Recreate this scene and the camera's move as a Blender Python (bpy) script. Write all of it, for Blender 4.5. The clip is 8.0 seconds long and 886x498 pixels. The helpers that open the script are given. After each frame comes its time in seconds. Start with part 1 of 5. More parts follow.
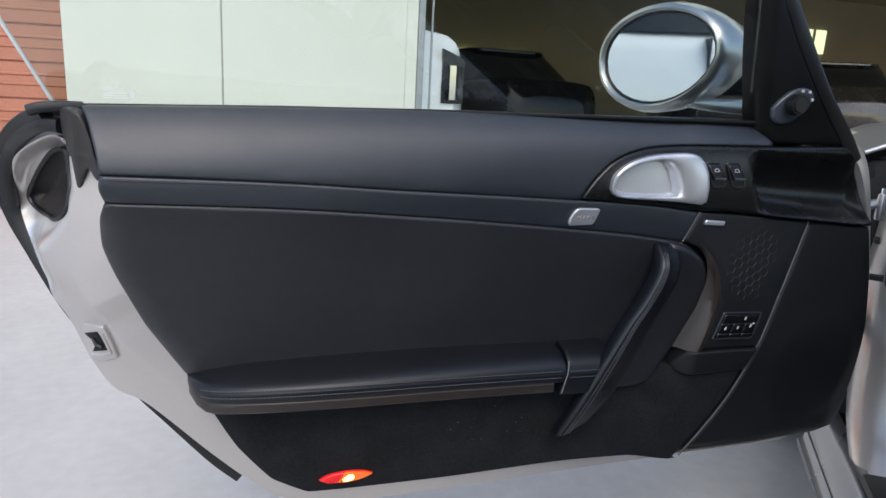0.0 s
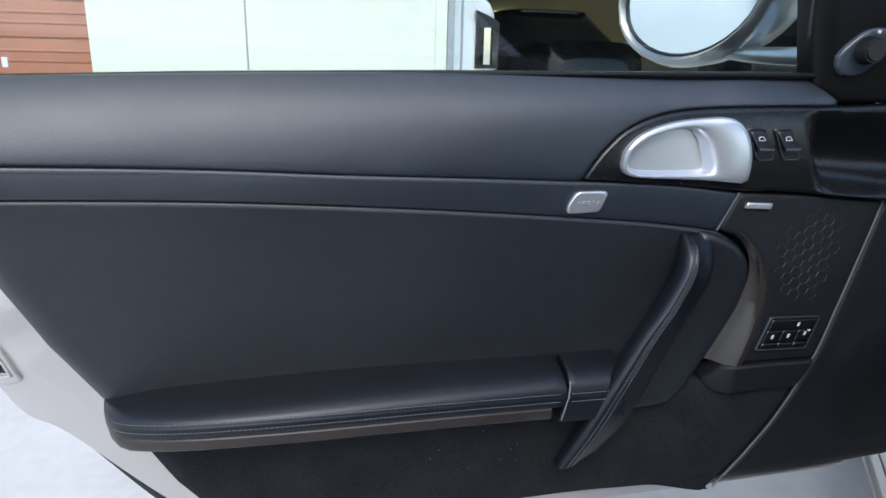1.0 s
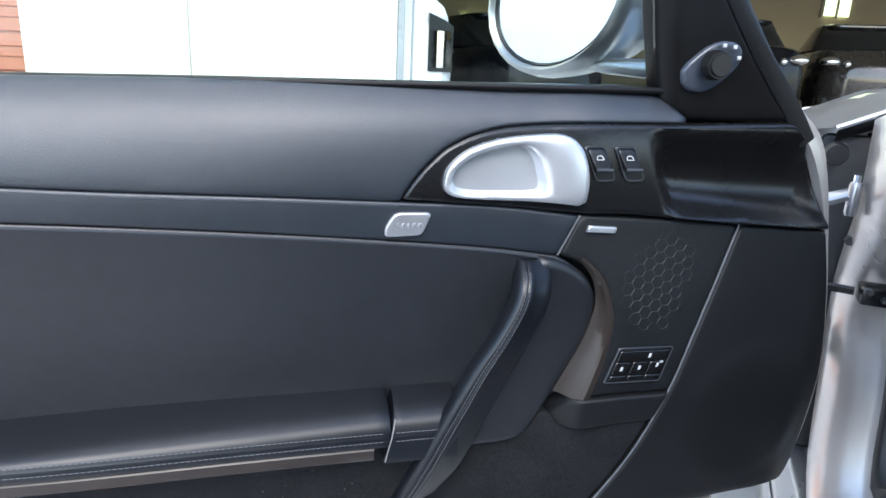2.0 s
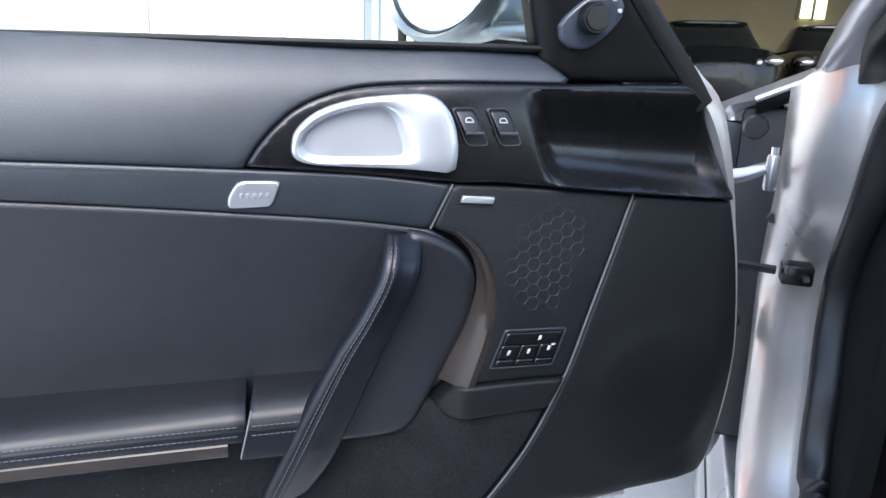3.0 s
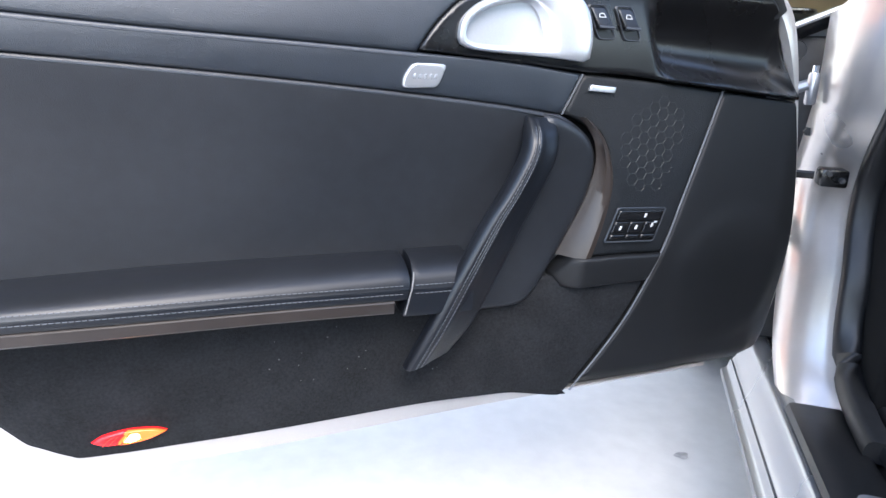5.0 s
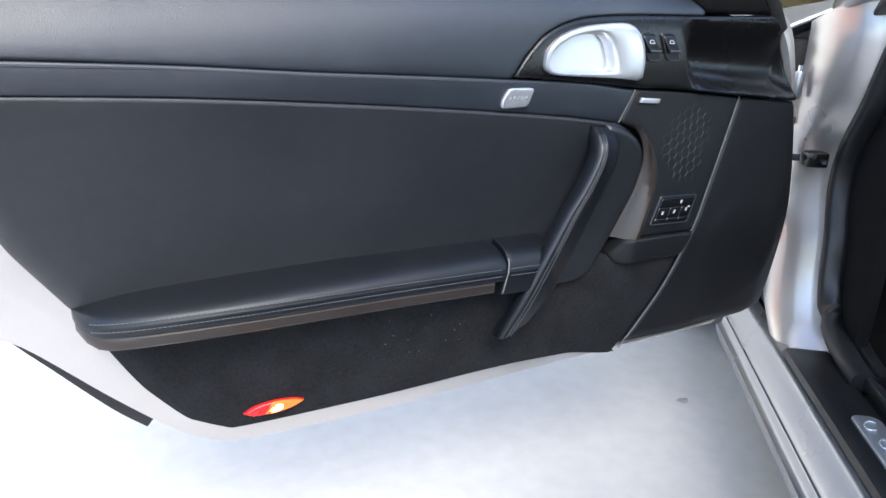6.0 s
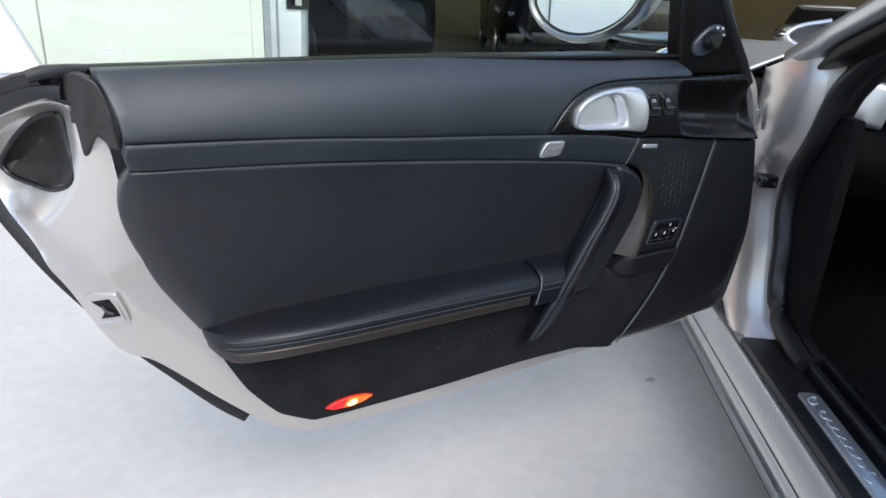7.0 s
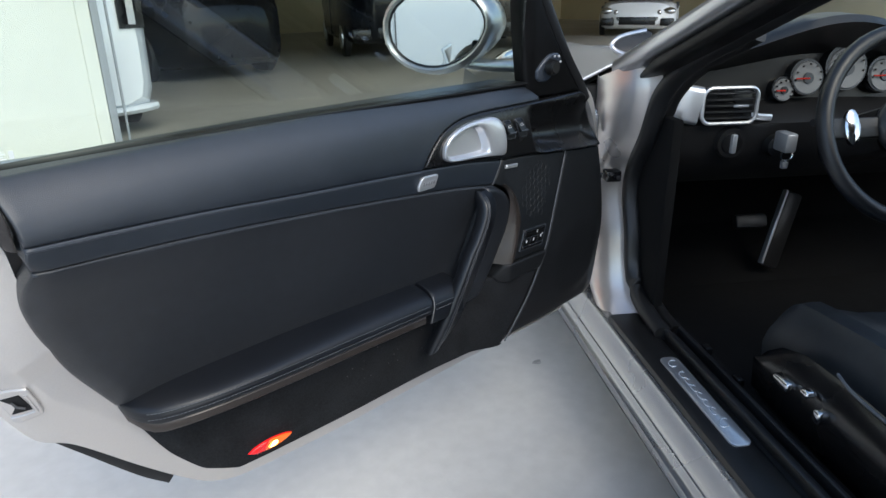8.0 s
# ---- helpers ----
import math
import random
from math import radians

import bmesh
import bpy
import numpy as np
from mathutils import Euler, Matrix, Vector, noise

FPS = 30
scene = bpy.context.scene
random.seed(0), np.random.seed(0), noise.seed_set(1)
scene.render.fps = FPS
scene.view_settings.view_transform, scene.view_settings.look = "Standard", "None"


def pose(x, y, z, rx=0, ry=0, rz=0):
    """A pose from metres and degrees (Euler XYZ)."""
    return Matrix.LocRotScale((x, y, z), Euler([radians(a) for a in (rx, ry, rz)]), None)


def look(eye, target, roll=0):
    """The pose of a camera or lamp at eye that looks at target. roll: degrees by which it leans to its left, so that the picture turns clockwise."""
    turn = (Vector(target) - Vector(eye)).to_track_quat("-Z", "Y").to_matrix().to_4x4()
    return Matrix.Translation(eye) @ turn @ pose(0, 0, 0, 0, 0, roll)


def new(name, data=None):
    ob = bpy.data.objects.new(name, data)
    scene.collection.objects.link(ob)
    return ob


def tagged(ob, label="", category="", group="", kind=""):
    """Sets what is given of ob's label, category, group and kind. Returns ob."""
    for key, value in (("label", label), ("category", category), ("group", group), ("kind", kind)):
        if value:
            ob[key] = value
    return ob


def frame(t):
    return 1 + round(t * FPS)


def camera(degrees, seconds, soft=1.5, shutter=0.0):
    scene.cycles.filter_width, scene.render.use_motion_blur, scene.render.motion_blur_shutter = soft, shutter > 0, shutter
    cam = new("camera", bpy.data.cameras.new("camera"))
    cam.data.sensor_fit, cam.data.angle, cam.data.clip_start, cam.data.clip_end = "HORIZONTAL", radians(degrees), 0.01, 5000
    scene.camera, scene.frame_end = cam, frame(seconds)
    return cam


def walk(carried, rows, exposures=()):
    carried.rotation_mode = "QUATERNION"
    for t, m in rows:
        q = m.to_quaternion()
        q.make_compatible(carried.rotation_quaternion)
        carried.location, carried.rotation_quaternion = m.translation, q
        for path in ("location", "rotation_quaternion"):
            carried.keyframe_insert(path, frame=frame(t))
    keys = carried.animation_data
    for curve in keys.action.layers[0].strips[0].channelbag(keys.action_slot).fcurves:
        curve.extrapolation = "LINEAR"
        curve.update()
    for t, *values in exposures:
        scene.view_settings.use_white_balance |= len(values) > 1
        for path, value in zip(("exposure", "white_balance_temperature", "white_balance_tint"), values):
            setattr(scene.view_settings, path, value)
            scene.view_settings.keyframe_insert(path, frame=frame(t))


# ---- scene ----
cam = camera(68.1, 8.0)
PATH = [
    (0, (-0.0365, 0.0524, 0.9020), (0.4502, 1.9365, 0.4402), 3.09),
    (0.5, (-0.0151, 0.1340, 0.8921), (0.4006, 2.0229, 0.3830), 2.21),
    (1, (0.0889, 0.2030, 0.8942), (0.4354, 2.0915, 0.3344), 1.32),
    (1.5, (0.1747, 0.2292, 0.9001), (0.5557, 2.1094, 0.3349), 2.28),
    (2, (0.2556, 0.2392, 0.9038), (0.6901, 2.1122, 0.3531), 2.66),
    (2.2, (0.2967, 0.2411, 0.9033), (0.7292, 2.1128, 0.3468), 2.46),
    (3.3, (0.3923, 0.2602, 0.8389), (0.8705, 2.1308, 0.3173), 1.91),
    (3.5, (0.3940, 0.2512, 0.8224), (0.8662, 2.1235, 0.3014), 2.20),
    (4, (0.3568, 0.2436, 0.7762), (0.8888, 2.1024, 0.2644), 2.28),
    (4.5, (0.2758, 0.2377, 0.7754), (0.8591, 2.0783, 0.2537), 2.56),
    (5, (0.1687, 0.2008, 0.7742), (0.7862, 2.0145, 0.2003), 2.53),
    (5.2, (0.1272, 0.1906, 0.7862), (0.7775, 1.9774, 0.1661), 2.61),
    (6.3, (-0.1083, 0.1229, 0.8699), (0.6772, 1.8352, 0.1984), 1.53),
    (6.5, (-0.1546, 0.1189, 0.9024), (0.6541, 1.8055, 0.1944), 2.19),
    (7, (-0.2538, 0.0710, 0.9534), (0.6635, 1.6996, 0.2418), 2.93),
    (7.5, (-0.2985, 0.0455, 0.9962), (0.7375, 1.5926, 0.2660), 3.08),
    (8, (-0.3093, 0.0392, 1.0422), (0.9147, 1.4437, 0.3148), -0.74),
]
EXPOSURE = [(0.0, 0.86, 6400, 10), (0.5, 0.95, 6250, 9), (1.0, 1.3, 6000, 7), (1.5, 1.75, 6000, 7), (2.0, 2.03, 5950, 7), (3.5, 2.17, 5950, 10), (4.0, 2.22, 6050, 10), (4.5, 2.42, 6000, 10), (5.0, 2.5, 6100, 10), (6.5, 1.6, 6250, 7), (7.0, 1.27, 6350, 7), (7.5, 1.15, 6300, 7), (8.0, 1.16, 6300, 5)]
walk(cam, [(t, look(e, g, r)) for t, e, g, r in PATH], EXPOSURE)

# ---- world and light ----
SUN_EL, SUN_AZ = 45, 192
world = bpy.data.worlds.new("sky")
scene.world = world
world.use_nodes = True
wn = world.node_tree.nodes
sky = wn.new("ShaderNodeTexSky")
sky.sky_type, sky.sun_disc = "NISHITA", False
sky.sun_elevation, sky.sun_rotation = radians(SUN_EL), radians(SUN_AZ)
sky.air_density, sky.dust_density = 1.0, 1.6
wn["Background"].inputs[1].default_value = 0.15
world.node_tree.links.new(sky.outputs[0], wn["Background"].inputs[0])
sun = new("sun", bpy.data.lights.new("sun", "SUN"))
sun.data.energy, sun.data.angle, sun.data.color = 0.55, radians(30), (1.0, 0.92, 0.82)
sun.matrix_world = look((0, 0, 0), (-math.sin(radians(SUN_AZ)) * math.cos(radians(SUN_EL)), -math.cos(radians(SUN_AZ)) * math.cos(radians(SUN_EL)), -math.sin(radians(SUN_EL))))


# ---- materials ----
def mat(name, base, rough=0.5, metal=0.0, var=0.15, scale=8.0, bump=0.0, bscale=400.0, coat=0.0, rvar=0.1, fine=60.0, kind="NOISE", ior=1.5):
    """A surface with colour varied at two scales, uneven gloss and fine relief."""
    m = bpy.data.materials.new(name)
    m.use_nodes = True
    n, l = m.node_tree.nodes, m.node_tree.links
    b = n["Principled BSDF"]
    tc = n.new("ShaderNodeTexCoord")
    big, small = n.new("ShaderNodeTexNoise"), n.new("ShaderNodeTexNoise")
    big.inputs["Scale"].default_value, small.inputs["Scale"].default_value = scale, fine
    big.inputs["Detail"].default_value = 5
    for t in (big, small):
        l.new(tc.outputs["Object"], t.inputs["Vector"])
    mix = n.new("ShaderNodeMath")
    mix.operation = "ADD"
    l.new(big.outputs["Fac"], mix.inputs[0])
    l.new(small.outputs["Fac"], mix.inputs[1])
    ramp = n.new("ShaderNodeMapRange")
    ramp.inputs["From Min"].default_value, ramp.inputs["From Max"].default_value = 0.6, 1.4
    ramp.inputs["To Min"].default_value, ramp.inputs["To Max"].default_value = 1 - var, 1 + var
    l.new(mix.outputs[0], ramp.inputs["Value"])
    mul = n.new("ShaderNodeVectorMath")
    mul.operation = "SCALE"
    mul.inputs[0].default_value = base
    l.new(ramp.outputs[0], mul.inputs["Scale"])
    l.new(mul.outputs[0], b.inputs["Base Color"])
    rr = n.new("ShaderNodeMapRange")
    rr.inputs["From Min"].default_value, rr.inputs["From Max"].default_value = 0.3, 0.7
    rr.inputs["To Min"].default_value, rr.inputs["To Max"].default_value = max(0.02, rough - rvar), min(1, rough + rvar)
    l.new(big.outputs["Fac"], rr.inputs["Value"])
    l.new(rr.outputs[0], b.inputs["Roughness"])
    b.inputs["Metallic"].default_value = metal
    b.inputs["IOR"].default_value = ior
    b.inputs["Coat Weight"].default_value, b.inputs["Coat Roughness"].default_value = coat, 0.04
    if bump:
        if kind == "VORONOI":
            g = n.new("ShaderNodeTexVoronoi")
            out = g.outputs["Distance"]
        else:
            g = n.new("ShaderNodeTexNoise")
            g.inputs["Detail"].default_value = 3
            out = g.outputs["Fac"]
        g.inputs["Scale"].default_value = bscale
        l.new(tc.outputs["Object"], g.inputs["Vector"])
        bp = n.new("ShaderNodeBump")
        bp.inputs["Strength"].default_value, bp.inputs["Distance"].default_value = bump, 0.001
        l.new(out, bp.inputs["Height"])
        l.new(bp.outputs[0], b.inputs["Normal"])
    return m


def glow(name, colour, strength):
    m = mat(name, colour, 0.2)
    b = m.node_tree.nodes["Principled BSDF"]
    b.inputs["Emission Color"].default_value, b.inputs["Emission Strength"].default_value = (*colour, 1), strength
    return m


# black leather whose base colour carries the sky's bluish sheen
UPPERLEATHER = mat("upper_leather_sky_tinted", (0.0100, 0.0138, 0.0200), 0.40, var=0.2, scale=6, ior=1.68, bump=0.2, bscale=1150, kind="VORONOI", rvar=0.06)
LEATHER = mat("black_leather", (0.0135, 0.0150, 0.0180), 0.38, var=0.25, scale=5, ior=1.55, bump=0.2, bscale=1150, kind="VORONOI", rvar=0.06)
NAPPA = mat("smooth_black_leather", (0.0050, 0.0062, 0.0088), 0.40, var=0.2, scale=9, bump=0.08, bscale=1100, kind="VORONOI", rvar=0.06)
PLASTIC = mat("black_soft_plastic", (0.008, 0.008, 0.0085), 0.38, var=0.15, bump=0.15, bscale=1500, rvar=0.05)
GLOSS = mat("black_gloss_plastic", (0.006, 0.006, 0.0065), 0.27, var=0.1, rvar=0.04)
GRILLE = mat("perforated_speaker_cloth", (0.0062, 0.0072, 0.0085), 0.55, var=0.2, bump=0.35, bscale=700, kind="VORONOI", ior=1.42)
CARPET = mat("black_carpet", (0.0135, 0.0142, 0.0158), 0.95, ior=1.28, var=0.6, scale=22, bump=1.0, bscale=900, fine=350)
# darker copy of the carpet: the interior's shade is put into its colour
FOOTWELL = mat("carpet_with_interior_shade", (0.005, 0.005, 0.0052), 0.95, ior=1.25, var=0.5, scale=22, bump=1.0, bscale=900, fine=350)
RUBBER = mat("black_rubber", (0.0085, 0.0088, 0.0098), 0.45, var=0.2, bump=0.2, bscale=300)
GREY_RUBBER = mat("worn_brown_black_rubber", (0.026, 0.0225, 0.0215), 0.5, var=0.3, scale=30, bump=0.2, bscale=300)
SILVER = mat("silver_paint", (0.48, 0.485, 0.50), 0.33, 0.85, var=0.04, scale=3, coat=0.6, fine=900, rvar=0.05)
DOORPAINT = mat("silver_door_frame_paint", (0.60, 0.57, 0.545), 0.33, 0.68, var=0.05, scale=5, coat=0.3, fine=700, rvar=0.08)
SATIN = mat("satin_aluminium", (0.62, 0.63, 0.65), 0.33, 0.78, var=0.04, scale=10, fine=500, rvar=0.05)
CHROME = mat("bright_metal", (0.75, 0.75, 0.76), 0.12, 1.0, var=0.03)
THREAD = mat("grey_thread", (0.11, 0.115, 0.125), 0.7, var=0.2)
WHITEMARK = mat("white_printed_mark", (0.5, 0.5, 0.5), 0.5, var=0.05)
MIRROR = mat("mirror", (0.95, 0.96, 0.96), 0.02, 1.0, var=0.0, rvar=0.0)
CONCRETE = mat("pale_concrete", (0.54, 0.525, 0.50), 0.8, var=0.08, scale=3.2, bump=0.3, bscale=120, fine=26)
GARAGE_FLOOR = mat("grey_garage_floor", (0.33, 0.31, 0.27), 0.4, var=0.2, scale=0.8, bump=0.1, bscale=60, fine=9)
CREAM = mat("cream_render", (0.74, 0.73, 0.64), 0.75, var=0.04, scale=1.5, bump=0.3, bscale=90, fine=20)
JAMB = mat("grey_metal_jamb", (0.33, 0.34, 0.35), 0.5, 0.3, var=0.1)
SHUTTER = mat("terracotta_roller_slats", (0.42, 0.17, 0.1), 0.55, var=0.12, scale=2.5)
OLIVE = mat("olive_plaster", (0.44, 0.38, 0.25), 0.8, var=0.15, scale=0.7)
CEILING = mat("dull_ceiling", (0.46, 0.42, 0.32), 0.8, var=0.1, scale=0.8)
WHITEPAINT = mat("white_car_paint", (0.84, 0.85, 0.86), 0.2, var=0.03, coat=0.8)
BLACKPAINT = mat("black_car_paint", (0.004, 0.0045, 0.006), 0.2, var=0.1, ior=1.35)
BRONZE = mat("dark_bronze_car_paint", (0.04, 0.034, 0.028), 0.25, 0.5, var=0.1, coat=0.8)
DARKGLASS = mat("dark_glass", (0.012, 0.014, 0.016), 0.06, var=0.05)
REDLENS = mat("red_lens", (0.5, 0.03, 0.02), 0.15, var=0.1, coat=0.5)
DIAL = mat("pale_dial", (0.15, 0.15, 0.15), 0.4, var=0.05)
LAMP_RED = glow("red_lens_lit", (0.75, 0.012, 0.015), 0.28)
SAILBLACK = mat("matt_black_sail_plastic", (0.0035, 0.0036, 0.004), 0.45, var=0.15, ior=1.32, bump=0.1, bscale=1500)
# grey of bolts and claw; also paints the shade behind the hinge post
WELLGREY = mat("dark_grey_metal_and_well_shade", (0.035, 0.036, 0.038), 0.6, var=0.2, scale=20)
# pale grey for painted edge highlights and for the thin switch rims
PALE_LINE = mat("grey_edge_highlight_and_rims", (0.040, 0.044, 0.052), 0.35)
LINT = mat("grey_lint", (0.09, 0.09, 0.09), 0.8)
POSTPAINT = mat("silver_hinge_post_paint", (0.56, 0.535, 0.515), 0.30, 0.7, var=0.04, scale=4, rvar=0.03)
# silver for the sill, with a darker base than SILVER
SILLPAINT = mat("darker_silver_sill_paint", (0.39, 0.395, 0.405), 0.27, 0.8, var=0.03, scale=4, rvar=0.02, fine=900)
LAMP_ORANGE = glow("orange_lens_lit", (0.7, 0.13, 0.02), 0.35)
FLATPLASTIC = mat("matt_black_door_plastic", (0.0062, 0.0066, 0.0074), 0.55, ior=1.42, var=0.15, bump=0.15, bscale=1500, rvar=0.03)
LETTERS = mat("engraved_grey", (0.30, 0.31, 0.33), 0.5, 0.5)
SEAT = mat("seat_leather", (0.022, 0.0245, 0.028), 0.45, var=0.2, bump=0.2, bscale=900, kind="VORONOI")
SCRIPT = mat("bright_script_metal", (0.72, 0.73, 0.75), 0.3, 0.4, var=0.03)
TRIMBROWN = mat("brown_grey_trim", (0.029, 0.0225, 0.019), 0.34, var=0.15, rvar=0.03)
LAMP_AMBER = glow("amber_bulb_lit", (1.0, 0.55, 0.12), 5.0)
DAYLIGHT = glow("daylit_window", (0.75, 0.85, 0.5), 0.7)


def clear_glass(name, tint, rough=0.0):
    m = bpy.data.materials.new(name)
    m.use_nodes = True
    n, l = m.node_tree.nodes, m.node_tree.links
    n.remove(n["Principled BSDF"])
    g, t, mix, lw = n.new("ShaderNodeBsdfGlossy"), n.new("ShaderNodeBsdfTransparent"), n.new("ShaderNodeMixShader"), n.new("ShaderNodeLayerWeight")
    power, fr = n.new("ShaderNodeMath"), n.new("ShaderNodeMapRange")
    power.operation, power.inputs[1].default_value = "POWER", 5.0
    lw.inputs["Blend"].default_value = 0.5
    fr.inputs["To Min"].default_value = 0.09
    l.new(lw.outputs["Facing"], power.inputs[0])
    l.new(power.outputs[0], fr.inputs["Value"])
    g.inputs["Roughness"].default_value = rough
    t.inputs["Color"].default_value = (*tint, 1)
    l.new(fr.outputs[0], mix.inputs[0])
    l.new(t.outputs[0], mix.inputs[1])
    l.new(g.outputs[0], mix.inputs[2])
    l.new(mix.outputs[0], n["Material Output"].inputs["Surface"])
    return m


GLASS = clear_glass("tinted_window_glass", (0.89, 0.935, 0.905))


# ---- building helpers ----
ORIGIN = {}


def thing(name, label, category, m=Matrix(), group="", kind="", base=None):
    """An Empty for a thing. Its parts are given in the frame m; base: where in that frame the Empty stands."""
    ob = new(name)
    ob.empty_display_size = 0.1
    b = Matrix.Translation(base or (0, 0, 0))
    ob.matrix_world = m @ b
    ORIGIN[ob.name] = b.inverted()
    return tagged(ob, label, category, group, kind)


def part(name, bm, material, parent, label="", smooth=True):
    """Links a bmesh as one mesh under a thing or under a part."""
    root = parent
    while root.parent:
        root = root.parent
    bm.transform(ORIGIN[root.name])
    bmesh.ops.recalc_face_normals(bm, faces=bm.faces)
    me = bpy.data.meshes.new(name)
    for f in bm.faces:
        f.smooth = smooth
    if smooth:
        for e in bm.edges:
            if len(e.link_faces) == 2 and e.calc_face_angle(0) > 0.7:
                e.smooth = False
    bm.to_mesh(me)
    bm.free()
    me.materials.append(material)
    ob = new(name, me)
    ob.parent = parent
    if label:
        ob["label"] = label
    return ob


def curve(pts, n=8):
    """A smooth open curve through points of any dimension."""
    p = [np.array(q, float) for q in pts]
    if len(p) < 3:
        return [p[0] + (p[1] - p[0]) * i / n for i in range(n + 1)]
    p = [2 * p[0] - p[1]] + p + [2 * p[-1] - p[-2]]
    out = []
    for i in range(1, len(p) - 2):
        for k in range(n):
            t = k / n
            out.append(0.5 * (2 * p[i] + (p[i + 1] - p[i - 1]) * t + (2 * p[i - 1] - 5 * p[i] + 4 * p[i + 1] - p[i + 2]) * t * t + (3 * p[i] - p[i - 1] - 3 * p[i + 1] + p[i + 2]) * t ** 3))
    return out + [p[-2]]


def even(pts, step):
    """The same polyline with points at an even step."""
    p = np.array(pts)
    d = np.r_[0, np.cumsum(np.linalg.norm(np.diff(p, axis=0), axis=1))]
    n = max(2, int(round(d[-1] / step)) + 1)
    s = np.linspace(0, d[-1], n)
    return np.array([np.interp(s, d, p[:, i]) for i in range(p.shape[1])]).T


def outline(*segments, step=0.006):
    """A closed outline out of smooth segments that meet in corners."""
    out = []
    for seg in segments:
        pts = even(curve(seg), step)
        for q in pts:
            if not out or np.linalg.norm(q - out[-1]) > step * 0.3:
                out.append(q)
    if np.linalg.norm(out[0] - out[-1]) < step * 0.3:
        out.pop()
    return np.array(out)


def rim_distance(pts, ring):
    a, b = ring, np.roll(ring, -1, axis=0)
    ab = b - a
    t = np.clip(((pts[:, None] - a) * ab).sum(2) / np.maximum((ab * ab).sum(1), 1e-12), 0, 1)
    return np.linalg.norm(pts[:, None] - (a + t[..., None] * ab), axis=2).min(1)


def inside(pts, ring):
    x, y = pts[:, 0][:, None], pts[:, 1][:, None]
    a, b = ring, np.roll(ring, -1, axis=0)
    c = ((a[:, 1] > y) != (b[:, 1] > y)) & (x < (b[:, 0] - a[:, 0]) * (y - a[:, 1]) / np.where(b[:, 1] == a[:, 1], 1e-9, b[:, 1] - a[:, 1]) + a[:, 0])
    return c.sum(1) % 2 == 1


def pad(ring, surface, r=0.004, depth=0.012, step=0.012, drop=None):
    """A padded panel: a ring in x and z, laid on y = surface(x, z), with edges rounded by r and a skirt of that depth."""
    from mathutils.geometry import delaunay_2d_cdt
    lo, hi = ring.min(0), ring.max(0)
    gx, gz = np.meshgrid(np.arange(lo[0], hi[0], step), np.arange(lo[1], hi[1], step))
    gx[::2] += step / 2
    grid = np.c_[gx.ravel(), gz.ravel()]
    grid = grid[inside(grid, ring)]
    grid = grid[rim_distance(grid, ring) > r + step * 0.4]
    t = np.roll(ring, -1, 0) - np.roll(ring, 1, 0)
    nrm = np.c_[-t[:, 1], t[:, 0]] / np.maximum(np.linalg.norm(t, axis=1), 1e-9)[:, None]
    if not inside(ring[:1] + nrm[:1] * 1e-4, ring)[0]:
        nrm = -nrm
    rows = [grid]
    for k in (0.12, 0.35, 0.65, 1.0):
        q = ring + nrm * r * k
        q = q[inside(q, ring)]
        rows.append(q[rim_distance(q, ring) > r * k * 0.9])
    pts = np.concatenate([ring] + rows)
    n = len(ring)
    v, _, f, *_ = delaunay_2d_cdt([Vector(p) for p in pts], [], [list(range(n))], 1, 1e-6)
    v = np.array([tuple(q) for q in v])
    d = np.minimum(rim_distance(v, ring), r)
    back = r - np.sqrt(np.maximum(r * r - (r - d) ** 2, 0))
    bm = bmesh.new()
    made = [bm.verts.new((x, surface(x, z) + h + (drop(x, z) if drop else 0), z)) for (x, z), h in zip(v, back)]
    for tri in f:
        try:
            bm.faces.new([made[i] for i in tri])
        except ValueError:
            pass
    if depth:
        edges = [e for e in bm.edges if len(e.link_faces) == 1]
        ext = bmesh.ops.extrude_edge_only(bm, edges=edges)
        bmesh.ops.translate(bm, verts=[g for g in ext["geom"] if isinstance(g, bmesh.types.BMVert)], vec=(0, depth, 0))
    return bm


def loft(rings, cap=True, closed=True):
    """A skin over rings of points."""
    bm = bmesh.new()
    rows = [[bm.verts.new(p) for p in ring] for ring in rings]
    n = len(rows[0])
    for a, b in zip(rows, rows[1:]):
        for i in range(n if closed else n - 1):
            j = (i + 1) % n
            bm.faces.new((a[i], a[j], b[j], b[i]))
    if cap and closed:
        bm.faces.new(rows[0][::-1])
        bm.faces.new(rows[-1])
    return bm


def sweep(path, section, up=(0, 0, 1), scale=None):
    """A section (points of u, v) carried along a path: u lies along path x up, v along up."""
    p = np.array(path, float)
    t = np.gradient(p, axis=0)
    t /= np.linalg.norm(t, axis=1)[:, None]
    rings = []
    for i, q in enumerate(p):
        u = np.cross(t[i], up)
        u /= np.linalg.norm(u)
        w = np.cross(u, t[i])
        k = scale[i] if scale is not None else 1
        k = (k, k) if np.isscalar(k) else k
        rings.append([q + u * a * k[0] + w * b * k[1] for a, b in section])
    return loft(rings)


def disc(r, n=12, squash=1.0):
    return [(r * math.cos(2 * math.pi * i / n), squash * r * math.sin(2 * math.pi * i / n)) for i in range(n)]


def rounded(w, h, r, n=4):
    out = []
    for cx, cy, a in ((w / 2 - r, h / 2 - r, 0), (-w / 2 + r, h / 2 - r, 90), (-w / 2 + r, -h / 2 + r, 180), (w / 2 - r, -h / 2 + r, 270)):
        for k in range(n + 1):
            t = radians(a + 90 * k / n)
            out.append((cx + r * math.cos(t), cy + r * math.sin(t)))
    return out


